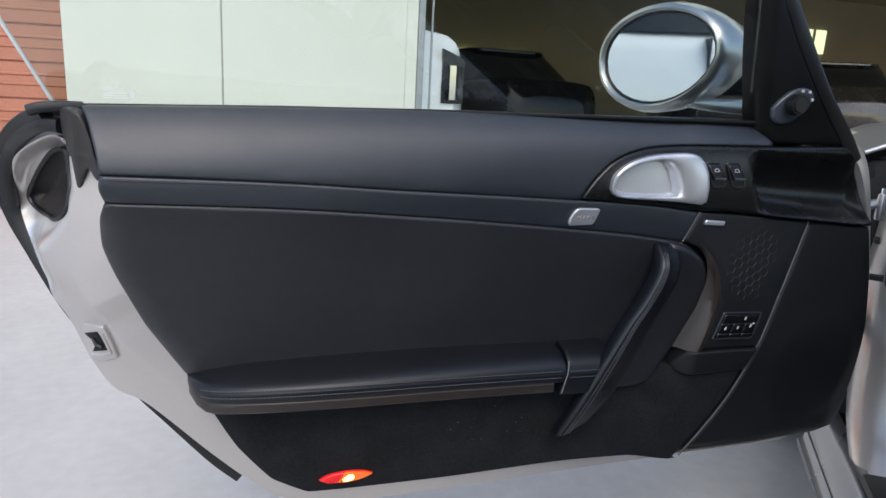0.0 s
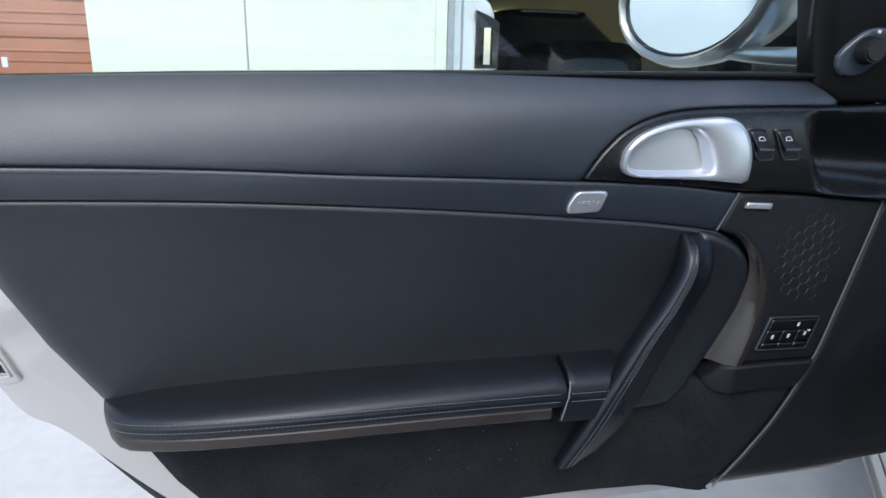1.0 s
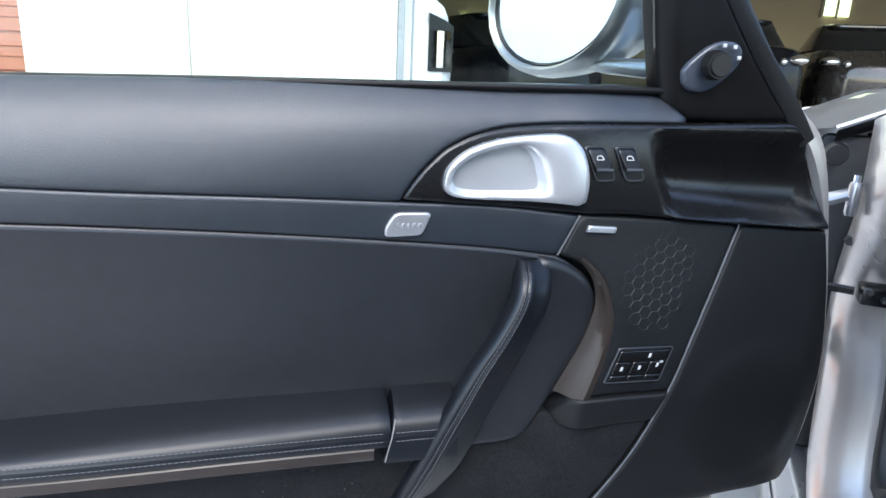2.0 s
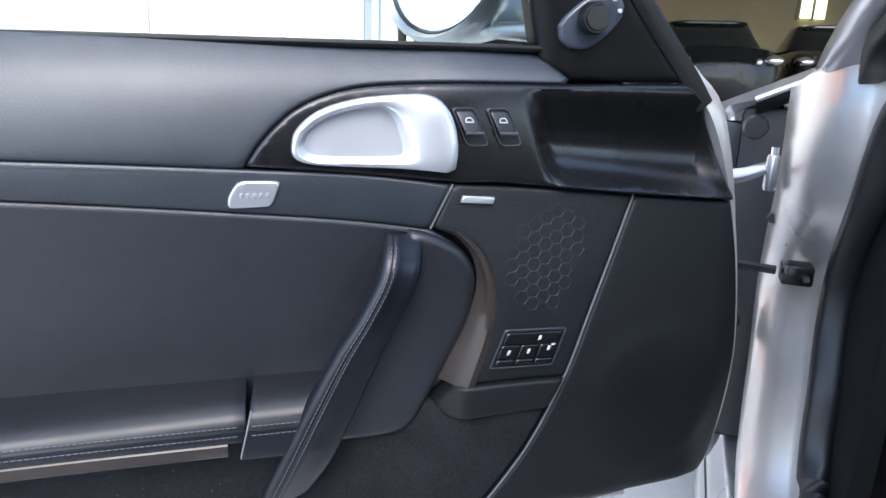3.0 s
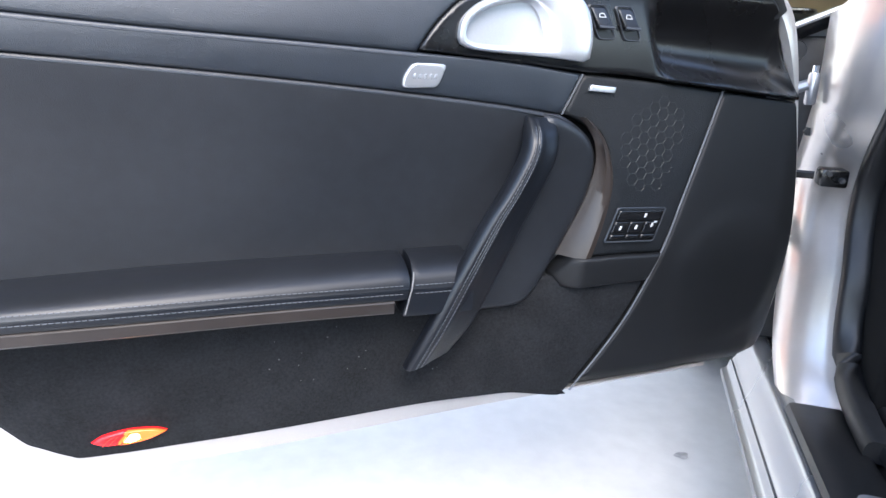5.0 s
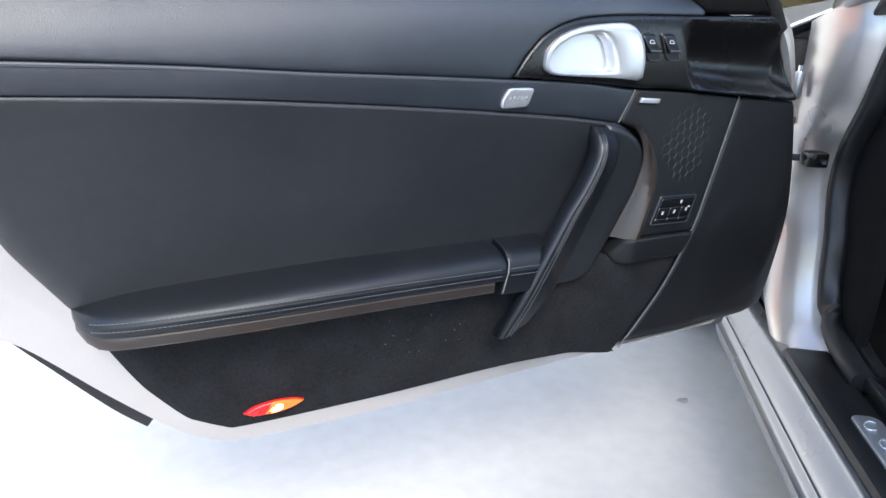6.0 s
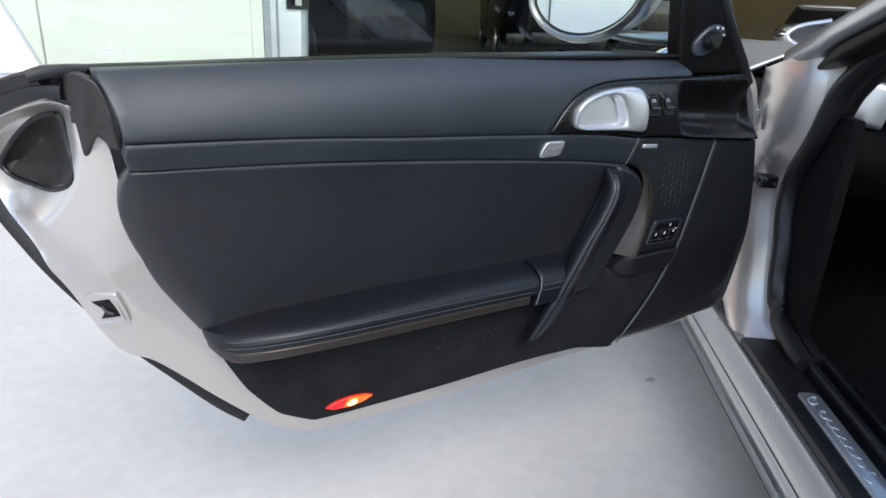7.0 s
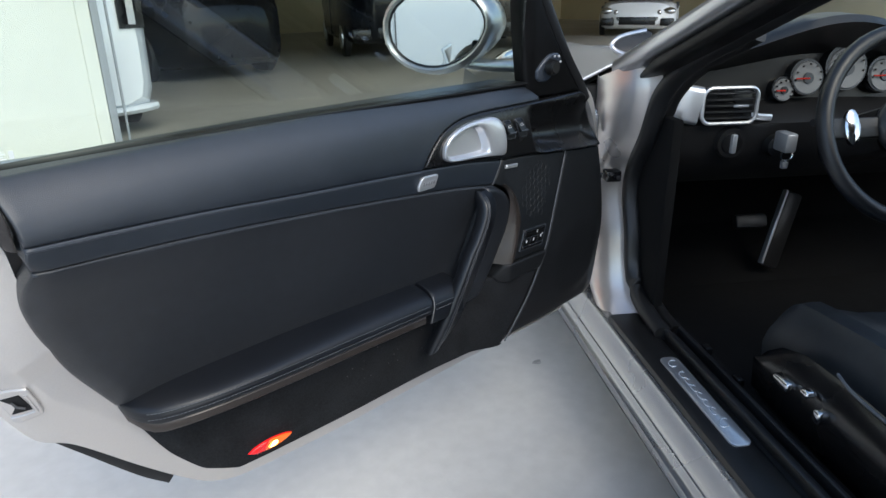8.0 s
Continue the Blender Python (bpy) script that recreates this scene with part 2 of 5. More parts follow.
def box(lo, hi, bevel=0.0, seg=2, m=None):
    bm = bmesh.new()
    bmesh.ops.create_cube(bm, size=1)
    for v in bm.verts:
        v.co = [lo[i] + (v.co[i] + 0.5) * (hi[i] - lo[i]) for i in range(3)]
    if bevel:
        bmesh.ops.bevel(bm, geom=bm.edges[:], offset=bevel, segments=seg, profile=0.5, affect="EDGES")
    if m:
        bm.transform(m)
    return bm


def joined(*bms):
    out = bmesh.new()
    me = bpy.data.meshes.new("scratch")
    for b in bms:
        b.to_mesh(me)
        b.free()
        out.from_mesh(me)
    bpy.data.meshes.remove(me)
    return out


def dashes(path, length=0.005, gap=0.0025, r=0.0006):
    """A row of stitches along a path."""
    pts = even(path, length + gap)
    parts = []
    for a, b in zip(pts, pts[1:]):
        q = a + (b - a) * length / (length + gap)
        parts.append(sweep([a, (a + q) / 2 + np.array((0, -0.0005, 0)), q], disc(r, 5), up=(0.02, 1, 0.03)))
    return joined(*parts)


# ---- ground, garage front and hall ----
def slab_thing(name, lo, hi, material, label, category, bevel=0.0):
    ob = thing(name, label, category, kind="structure", base=((lo[0] + hi[0]) / 2, (lo[1] + hi[1]) / 2, lo[2]))
    part("surface", box(lo, hi, bevel), material, ob, smooth=False)
    return ob


slab_thing("ground", (-400, -400, -0.3), (400, 400, 0.0), CONCRETE, "pale concrete forecourt with faint stains", "ground")
mark = thing("floor_stain", "small dark oil spot on the concrete", "stain", base=(1.03, 1.15, 0.001))
spot = bmesh.new()
spot.faces.new([spot.verts.new((1.03 + (0.015 + 0.004 * math.sin(3 * t)) * math.cos(t), 1.15 + 0.012 * math.sin(t), 0.0015)) for t in np.linspace(0, 2 * math.pi, 20, endpoint=False)])
part("spot", spot, mat("oil_spot", (0.32, 0.31, 0.3), 0.7, var=0.3, scale=40), mark)
slab_thing("floor", (-6, 4.9, -0.1), (22, 18.2, 0.006), GARAGE_FLOOR, "smooth grey garage floor", "floor")
front = thing("wall_front", "cream rendered garage front wall with a vertical joint", "wall", kind="structure", base=(-0.2, 5.0, 0))
part("wall_panel", box((-1.385, 4.95, 0), (-0.408, 5.13, 3.4), 0.006), CREAM, front, smooth=False)
part("wall_panel", box((-0.398, 4.95, 0), (0.87, 5.13, 3.4), 0.006), CREAM, front, smooth=False)
part("wall_joint", box((-0.408, 4.957, 0), (-0.398, 5.1, 3.4)), mat("grey_joint_filler", (0.34, 0.33, 0.29), 0.8), front, "grey filled joint", smooth=False)
part("wall_return", box((0.87, 4.945, 0), (0.955, 5.13, 3.4), 0.008), CREAM, front, smooth=False)
part("jamb", box((0.957, 4.94, 0), (1.005, 5.15, 3.4), 0.004), JAMB, front, "grey metal jamb", smooth=False)
part("jamb_rod", box((1.065, 5.0, 0), (1.080, 5.02, 3.4), 0.003), JAMB, front, smooth=False)
shutter = thing("door_1", "closed terracotta roller shutter with horizontal slats", "roller shutter", kind="structure", base=(-3, 5.1, 0))
RIB = [(0.0, 0.012), (0.01, 0.0), (0.085, 0.0), (0.092, -0.009), (0.10, -0.009), (0.106, 0.001), (0.150, 0.001), (0.157, -0.009), (0.165, -0.009), (0.172, 0.0), (0.228, 0.0), (0.236, 0.012)]
slat = loft([[(x, 5.09 + d, h) for h, d in RIB] for x in (-4.6, -1.39)], cap=False, closed=False)
first = part("slat", slat, SHUTTER, shutter, "ribbed terracotta slat")
for k in range(1, 14):
    s = new("slat", first.data)
    s.parent = shutter
    s.location = (0, 0, 0.240 * k)
part("shutter_backing", box((-4.6, 5.11, 0), (-1.38, 5.13, 3.4)), JAMB, shutter, smooth=False)
slab_thing("wall_left", (-12, 4.95, 0), (-4.6, 5.13, 3.4), CREAM, "cream rendered wall beyond the shutter", "wall")
# unseen upper wall, added this high to keep sky off the fender
slab_thing("wall_sky_block", (-12, 4.95, 3.4), (22, 5.13, 7.2), CREAM, "unseen cream wall over the opening, raised to block sky", "wall")
slab_thing("wall_hall_left", (-6.2, 5.13, 0), (-6, 18.2, 4.4), OLIVE, "olive painted hall wall", "wall")
slab_thing("wall_hall_back", (-6, 18.0, 0), (22, 18.2, 4.4), OLIVE, "olive painted hall back wall", "wall")
slab_thing("wall_hall_right", (21.8, 5.13, 0), (22, 18.0, 4.4), OLIVE, "olive painted hall wall", "wall")
slab_thing("ceiling", (-6.2, 5.13, 4.3), (22, 18.2, 4.6), CEILING, "dull flat garage ceiling", "ceiling")


def hall_window(n, x, z, w, h, panes):
    win = thing("window_%d" % n, "small daylit window high in the hall wall", "window", kind="structure", base=(x, 17.95, z))
    for k in range(panes):
        a = x - w / 2 + w * k / panes
        part("pane", box((a + 0.05, 17.92, z - h / 2), (a + w / panes - 0.05, 17.94, z + h / 2)), DAYLIGHT, win, "greenish daylit pane", smooth=False)
        part("window_frame", box((a - 0.04, 17.90, z - h / 2 - 0.06), (a + 0.04, 17.98, z + h / 2 + 0.06)), CEILING, win, smooth=False)


hall_window(1, 16.0, 3.05, 1.0, 0.7, 2)
hall_window(2, 4.9, 2.0, 0.8, 0.21, 1)
hall_window(3, 6.3, 2.0, 0.9, 0.2, 1)


# ---- parked cars ----
def parked(name, label, paint, m, length, width, deck, roof, cabin, tail=True, low=0.22, group="cars in the hall", taper=1.0):
    """A car: x forward from its middle, y to its left. cabin: where the glasshouse begins and ends, in x, at its foot and at its roof."""
    c = thing(name, label, "car", m, group)
    L, W = length / 2, width / 2

    def section(x):
        u = abs(x) / L
        w = W * (1 - 0.22 * taper * max(0, u - 0.55) ** 2 / 0.2) * (1 - 0.35 * taper * max(0, u - 0.93) / 0.07)
        top = deck - (0.16 if x > 0 else 0.05) * max(0, u - 0.4) ** 1.5 - 0.22 * max(0, u - 0.94) / 0.06
        bot = low + 0.14 * max(0, u - 0.85) / 0.15
        mid = (top + bot) / 2
        half = [(0.80, bot), (0.95, bot + 0.05), (0.99, bot + 0.16), (1.0, mid), (0.985, mid + 0.45 * (top - mid)), (0.95, top - 0.15), (0.905, top - 0.075), (0.82, top - 0.022), (0.6, top + 0.008), (0.3, top + 0.022)]
        ring = [(x, w * a, z) for a, z in half]
        return ring + [(x, -y, z) for _, y, z in ring[::-1]]

    xs = [-L, -L + 0.02, -L + 0.06, -L + 0.14] + list(np.linspace(-L + 0.3, L - 0.3, 12)) + [L - 0.14, L - 0.06, L - 0.02, L]
    body = part("body", loft([section(x) for x in xs]), paint, c)
    a0, a1, b1, b0 = cabin
    house = []
    for f, x0, x1 in ((0, a0, b0), (0.5, a0 + (a1 - a0) * 0.55, b0 + (b1 - b0) * 0.55), (0.92, a1 - 0.02, b1 + 0.02)):
        z = deck - 0.02 + (roof - deck) * f
        w = W * (0.88 - 0.2 * f)
        house.append([((x0 + x1) / 2 + (x1 - x0) / 2 * math.copysign(abs(math.cos(t)) ** 0.4, math.cos(t)), w * math.copysign(abs(math.sin(t)) ** 0.4, math.sin(t)), z) for t in np.linspace(0, 2 * math.pi, 32, endpoint=False)])
    part("glasshouse", loft(house), DARKGLASS, c, "dark windows")
    top = [house[2], [(x, y * 0.97, z + 0.03) for x, y, z in house[2]], [((x - (a1 + b1) / 2) * 0.85 + (a1 + b1) / 2, y * 0.8, z + 0.055) for x, y, z in house[2]]]
    part("roof", loft(top), paint, c)
    for sy in (-1, 1):
        for sx in (-L + 0.85, L - 0.88):
            t = sweep([(sx + 0.27 * math.cos(q), sy * (W - 0.10), 0.335 + 0.27 * math.sin(q)) for q in np.linspace(0, 2 * math.pi, 25)], rounded(0.2, 0.12, 0.03, 2), up=(0, 1, 0))
            tyre = part("wheel", t, RUBBER, c)
            r = bmesh.new()
            bmesh.ops.create_cone(r, cap_ends=True, segments=16, radius1=0.22, radius2=0.2, depth=0.18)
            r.transform(Matrix.Translation((sx, sy * (W - 0.10), 0.335)) @ Matrix.Rotation(radians(90), 4, "X"))
            part("rim", r, SATIN, tyre)
        head = bmesh.new()
        bmesh.ops.create_uvsphere(head, u_segments=16, v_segments=8, radius=1)
        head.transform(Matrix.Translation((L - 0.16, sy * W * 0.74, deck - 0.23)) @ Matrix.Rotation(radians(-20 * sy), 4, "Z") @ Matrix.Diagonal((0.14, 0.17, 0.085, 1)))
        part("headlight", head, CHROME, c, "clear headlight")
        fog = bmesh.new()
        bmesh.ops.create_uvsphere(fog, u_segments=12, v_segments=8, radius=0.06)
        fog.transform(Matrix.Translation((L - 0.05, sy * W * 0.52, deck - 0.26)))
        part("inner_lamp", fog, CHROME, c, "round inner lamp")
        if tail:
            def wrap(u, z, out):
                """A point on the rounded tail corner: u across, from the middle (0) to the side (1)."""
                return (-L + np.interp(u, [0.5, 0.8, 0.88, 0.94], [0.0, 0.0, 0.07, 0.16]) - out, sy * W * u, z)
            us = np.linspace(0.68, 0.93, 6)
            tl = loft([[wrap(u, deck - 0.13 - 0.35 * (u - 0.6), o) for u in us] + [wrap(u, deck - 0.60, o) for u in us[::-1]] for o in (-0.03, 0.02)])
            light = part("tall_light", tl, GLOSS, c, "tall light cluster")
            for q in (0.75, 0.84):
                part("lens", loft([[wrap(u, deck - 0.29, o) for u in (q, q + 0.03, q + 0.06)] + [wrap(u, deck - 0.57, o) for u in (q + 0.06, q + 0.03, q)] for o in (0.0, 0.03)]), CHROME, light, "clear lens")
        part("door_handle", box((-0.35, sy * W - 0.02 if sy > 0 else -W - 0.025, deck - 0.20), (-0.13, sy * W + 0.025 if sy > 0 else -W + 0.02, deck - 0.165), 0.008), paint, c)
        part("door_gap", box((0.02, sy * W * 0.9, low + 0.1), (0.03, sy * (W + 0.004), deck - 0.06)), RUBBER, c)
    part("grille", box((L - 0.04, -W * 0.45, low + 0.12), (L + 0.005, W * 0.45, low + 0.30), 0.02), GLOSS, c)
    for sy in (-1, 1):
        part("air_intake", box((L - 0.14, sy * W * 0.72 - 0.16, low + 0.10), (L - 0.02, sy * W * 0.72 + 0.16, low + 0.27), 0.03), GLOSS, c, "black bumper intake")
    if tail:
        part("number_plate", box((-L - 0.015, -0.26, deck - 0.48), (-L + 0.05, 0.26, deck - 0.37), 0.004), WHITEPAINT, c)
    if tail:
        part("bumper_lip", loft([[(-L - 0.04 + d + 0.5 * (y / W) ** 4 * 0.5, y, low + h) for y in np.linspace(-W * 0.95, W * 0.95, 13)] for d, h in ((0.1, 0.05), (0.0, 0.06), (-0.03, 0.09), (0.0, 0.115), (0.1, 0.12))], cap=False, closed=False), paint, c)
    return c


parked("parked_white_car", "large white car parked just inside the garage opening", WHITEPAINT, pose(0.62, 7.9, 0, 0, 0, 91), 4.7, 1.86, 1.42, 1.85, (-1.2, -0.6, 0.9, 1.7), low=0.12, taper=0.35)
parked("parked_black_car", "black saloon parked in the dim hall", BLACKPAINT, pose(3.35, 10.9, 0, 0, 0, 95), 4.8, 1.95, 1.15, 1.62, (-1.7, -0.9, 0.5, 1.3), tail=False, low=0.14)
parked("parked_dark_car", "dark bronze car with bright headlights facing the opening", BRONZE, pose(10.4, 11.0, 0, 0, 0, -122), 4.5, 1.95, 1.40, 1.86, (-1.4, -0.6, 0.5, 1.2))
parked("parked_dark_car", "black car with bright headlights in the hall", BLACKPAINT, pose(7.9, 11.3, 0, 0, 0, -116), 4.5, 1.95, 1.38, 1.84, (-1.4, -0.6, 0.5, 1.2))
parked("parked_sports_car", "white low sports car facing the opening", WHITEPAINT, pose(15.9, 10.5, 0, 0, 0, -149), 4.4, 1.9, 0.82, 1.25, (-1.3, -0.5, 0.4, 1.1), low=0.16)
parked("parked_white_car", "tall white car parked on the pale forecourt", WHITEPAINT, pose(-4.3, 1.7, 0, 0, 0, 60), 4.5, 1.85, 1.30, 1.75, (-1.5, -0.7, 0.3, 1.1), group="cars on the forecourt", taper=0.5)


# ---- the silver car beside the door: x inboard, y forward, z up ----
CAR = pose(0.93, 0.85, 0, 0, 0, -34.0)
car = thing("sports_car", "silver sports car with its door open on pale concrete", "car", CAR, base=(0.7, -0.9, 0))


# sill: painted outer part with two steps, black cover, seal channel
def sill_section(y):
    return [(-0.016, y, 0.150), (-0.030, y, 0.172), (-0.040, y, 0.195), (-0.0425, y, 0.206), (-0.0415, y, 0.2105), (-0.034, y, 0.2150), (-0.0315, y, 0.2185), (-0.0290, y, 0.2300), (-0.0275, y, 0.2325), (-0.0262, y, 0.2300), (-0.0248, y, 0.2300), (-0.0240, y, 0.2350), (-0.0228, y, 0.2365), (-0.0190, y, 0.2440), (-0.0100, y, 0.2700), (-0.0070, y, 0.2830), (-0.0045, y, 0.2885), (0.0, y, 0.2915), (0.02, y, 0.294)]

part("sill", loft([sill_section(y) for y in np.linspace(-1.25, 0.3, 24)], cap=False, closed=False), SILLPAINT, car, "stepped silver door sill")
part("sill_underside", box((-0.012, -1.25, 0.14), (0.3, 0.3, 0.16)), PLASTIC, car)
cover = part("sill_cover", loft([[(-0.001, y, 0.296), (0.003, y, 0.305), (0.012, y, 0.308), (0.07, y, 0.308), (0.078, y, 0.303), (0.080, y, 0.26)] for y in np.linspace(-1.2, 0.0, 12)] + [[(0.006, 0.012, 0.296), (0.008, 0.010, 0.302), (0.014, 0.008, 0.304), (0.07, 0.008, 0.304), (0.078, 0.010, 0.300), (0.080, 0.010, 0.26)]], cap=False, closed=False), PLASTIC, car, "black plastic sill cover")
ring = [(0.049 + a, -0.361 + b) for a, b in rounded(0.040, 0.297, 0.014, 4)]
tread = loft([[(a, b, z) for a, b in ring] for z in (0.306, 0.3105)] + [[(0.049 + (a - 0.049) * 0.94, -0.361 + (b + 0.361) * 0.99, 0.3115) for a, b in ring]])
tread_plate = part("tread_plate", tread, SATIN, cover, "brushed metal sill plate with raised script bars")
SCRIPT_RUN = [(0.010, 0.012), (0.022, 0.007), (0.012, 0.006), (0.010, 0.006), (0.012, 0.006), (0.010, 0.006), (0.012, 0.007), (0.030, 0.010)]
y0 = -0.470
for gap, high in SCRIPT_RUN:
    y0 += gap + 0.014
    stroke = [(0.049 + high * math.cos(q), y0 + 0.011 * math.sin(q) + 0.5 * high * math.cos(q), 0.3117) for q in np.linspace(0.4, 5.0, 12)]
    part("script_bar", sweep(stroke, disc(0.0011, 5), up=(0, 0.1, 1)), SCRIPT, tread_plate)
for x0, h, w in ((0.090, 0.316, 0.012), (0.110, 0.300, 0.010), (0.128, 0.312, 0.012)):
    part("door_seal_rail", sweep([(x0, y, h) for y in np.linspace(-1.2, -0.02, 16)], rounded(w, 0.022, 0.004, 2)), RUBBER, car)
part("sill_channel", box((0.078, -1.2, 0.255), (0.16, 0.02, 0.292)), PLASTIC, car)
for y0 in (-0.205, -0.33):
    part("carpet_clip", box((0.142, y0, 0.300), (0.158, y0 + 0.025, 0.318), 0.004), GLOSS, car)

# hinge post: painted panel that rises from the sill to the windscreen's foot
POST = [(-0.012, 0.284), (0.022, 0.297), (0.075, 0.335), (0.105, 0.40), (0.125, 0.48), (0.158, 0.55), (0.165, 0.61), (0.135, 0.66), (0.085, 0.72), (0.055, 0.78), (0.045, 0.83), (0.05, 0.87), (0.05, 0.90)]
rows = []
for y, z in curve(POST, 5):
    k = max(0.0, min(1.0, (z - 0.62) / 0.2))
    cols = [(0.085, y - 0.025), (0.068, y - 0.006), (0.060, y), (0.040, y + 0.010), (0.020 + 0.012 * k, y + 0.024 - 0.004 * k), (0.006, y + 0.045 + 0.025 * k), (0.002 - 0.006 * k, min(0.24, y + 0.075 + 0.05 * k)), (0.012, min(0.25, y + 0.13 + 0.05 * k))]
    rows.append([(a, b, min(z, 0.833 + 0.42 * (a + 0.035) + 0.25 * max(0.0, 0.2 - b))) for a, b in cols])
post = part("hinge_post", loft(rows, cap=False, closed=False), POSTPAINT, car, "curved silver hinge post")
part("post_inner", box((0.03, 0.22, 0.28), (0.2, 0.3, 0.86), 0.02), PLASTIC, car)
strap = part("check_strap_box", box((0.016, 0.125, 0.605), (0.054, 0.16, 0.632), 0.004), GLOSS, car, "black door check with bolt heads")
for a, b in ((0.025, 0.626), (0.044, 0.617)):
    bolt = bmesh.new()
    bmesh.ops.create_cone(bolt, cap_ends=True, segments=8, radius1=0.0048, radius2=0.004, depth=0.010)
    bolt.transform(Matrix.Translation((a, 0.122, b)) @ Matrix.Rotation(radians(90), 4, "X"))
    part("bolt", bolt, WELLGREY, strap)
part("check_strap", sweep(curve([(0.01, 0.14, 0.620), (-0.04, 0.155, 0.618), (-0.09, 0.16, 0.616)], 4), rounded(0.008, 0.012, 0.003, 1)), RUBBER, strap, "black check strap")
part("door_hinge", sweep(curve([(-0.105, 0.185, 0.728), (-0.075, 0.178, 0.731), (-0.045, 0.168, 0.739), (-0.018, 0.160, 0.752)], 5), rounded(0.030, 0.012, 0.004, 2), up=(0, -0.5, 1), scale=[1.15 - 0.03 * k for k in range(16)]), SILVER, car, "silver door hinge")
knuckle = part("hinge_knuckle", sweep([(-0.012, 0.158, z) for z in (0.722, 0.726, 0.765, 0.769)], disc(0.0085, 12), up=(0, 1, 0), scale=[0.8, 1, 1, 0.8]), SILVER, car, "silver hinge knuckle")
part("hinge_pin", sweep([(-0.012, 0.157, z) for z in (0.766, 0.774, 0.779)], disc(0.0045, 8), up=(0, 1, 0)), CHROME, knuckle)
part("hinge_boss", sweep([(-0.035, 0.20 + 0.01 * k, 0.80) for k in range(4)], disc(0.017, 14), scale=[0.85, 1, 1, 0.9]), RUBBER, car, "round black rubber stop")
part("hinge_boss_bolt", sweep([(0.002, 0.185 + 0.006 * k, z) for k, z in ((0, 0.68), (1, 0.68), (2, 0.68))], disc(0.007, 6)), WELLGREY, car)
part("cable_gaiter", sweep(curve([(-0.09, 0.17, 0.53), (-0.06, 0.19, 0.525), (-0.03, 0.22, 0.52)], 8), disc(0.022, 10), scale=[1 + 0.14 * (k % 2) for k in range(17)]), RUBBER, car, "ribbed black rubber cable gaiter")
# dark panel added to give the gap behind the post its shade
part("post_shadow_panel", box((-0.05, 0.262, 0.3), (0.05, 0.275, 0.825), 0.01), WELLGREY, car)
part("fender_liner", box((-0.122, 0.335, 0.3), (0.05, 0.352, 0.80), 0.01), RUBBER, car)

# door seal up the post and the windscreen pillar
SEAL = [(0.084, -0.12, 0.314), (0.085, -0.04, 0.320), (0.086, 0.04, 0.342), (0.086, 0.085, 0.40), (0.086, 0.105, 0.48), (0.088, 0.138, 0.55), (0.088, 0.142, 0.61), (0.086, 0.112, 0.67), (0.083, 0.065, 0.73), (0.082, 0.035, 0.79), (0.084, 0.005, 0.84), (0.092, -0.08, 0.905), (0.115, -0.22, 0.972), (0.15, -0.42, 1.06), (0.19, -0.62, 1.14), (0.22, -0.85, 1.19)]
part("door_seal", sweep(even(curve(SEAL), 0.02), rounded(0.040, 0.030, 0.011, 3), up=(0.1, 0.5, 0.5)), RUBBER, car, "thick black door opening seal")
part("inner_seal", sweep(even(curve([(x + 0.035, y + 0.012, z - 0.004) for x, y, z in SEAL[:13]]), 0.02), rounded(0.026, 0.03, 0.008, 2), up=(0.1, 0.5, 0.5)), PLASTIC, car)
PILLAR = [(0.048, 0.150, 0.874), (0.044, 0.08, 0.896), (0.045, -0.04, 0.937), (0.065, -0.18, 0.997), (0.10, -0.38, 1.085), (0.145, -0.62, 1.175), (0.18, -0.85, 1.225)]
part("windscreen_pillar", sweep(even(curve(PILLAR), 0.03), rounded(0.062, 0.040, 0.014, 3), up=(0, 0.4, 1)), SILVER, car, "silver windscreen pillar")
part("pillar_seal", sweep(even(curve([(x + 0.012, y - 0.012, z - 0.034) for x, y, z in PILLAR[1:]]), 0.03), rounded(0.060, 0.030, 0.010, 3), up=(0, 0.4, 1), scale=[min(1.0, 0.25 + 0.2 * k) for k in range(200)]), SAILBLACK, car, "black seal under the windscreen pillar")
part("screen_seal", sweep(even(curve([(x + 0.035, y + 0.02, z + 0.006) for x, y, z in PILLAR]), 0.03), disc(0.012, 8), up=(0, 0.4, 1)), RUBBER, car)
foot = curve([(0.10, 0.24, 0.897), (0.25, 0.40, 0.905), (0.72, 0.50, 0.910), (1.19, 0.40, 0.905), (1.34, 0.24, 0.897)], 6)
head = curve([(0.22, -0.85, 1.235), (0.45, -0.80, 1.25), (0.72, -0.78, 1.255), (0.99, -0.80, 1.25), (1.22, -0.85, 1.235)], 6)
screen = loft([[tuple(a + (b - a) * u) for a, b in zip(foot, head)] for u in (0, 0.25, 0.5, 0.75, 1.0)], cap=False, closed=False)
ws = part("windscreen", screen, GLASS, car, "sloping windscreen")
ws.visible_shadow = False

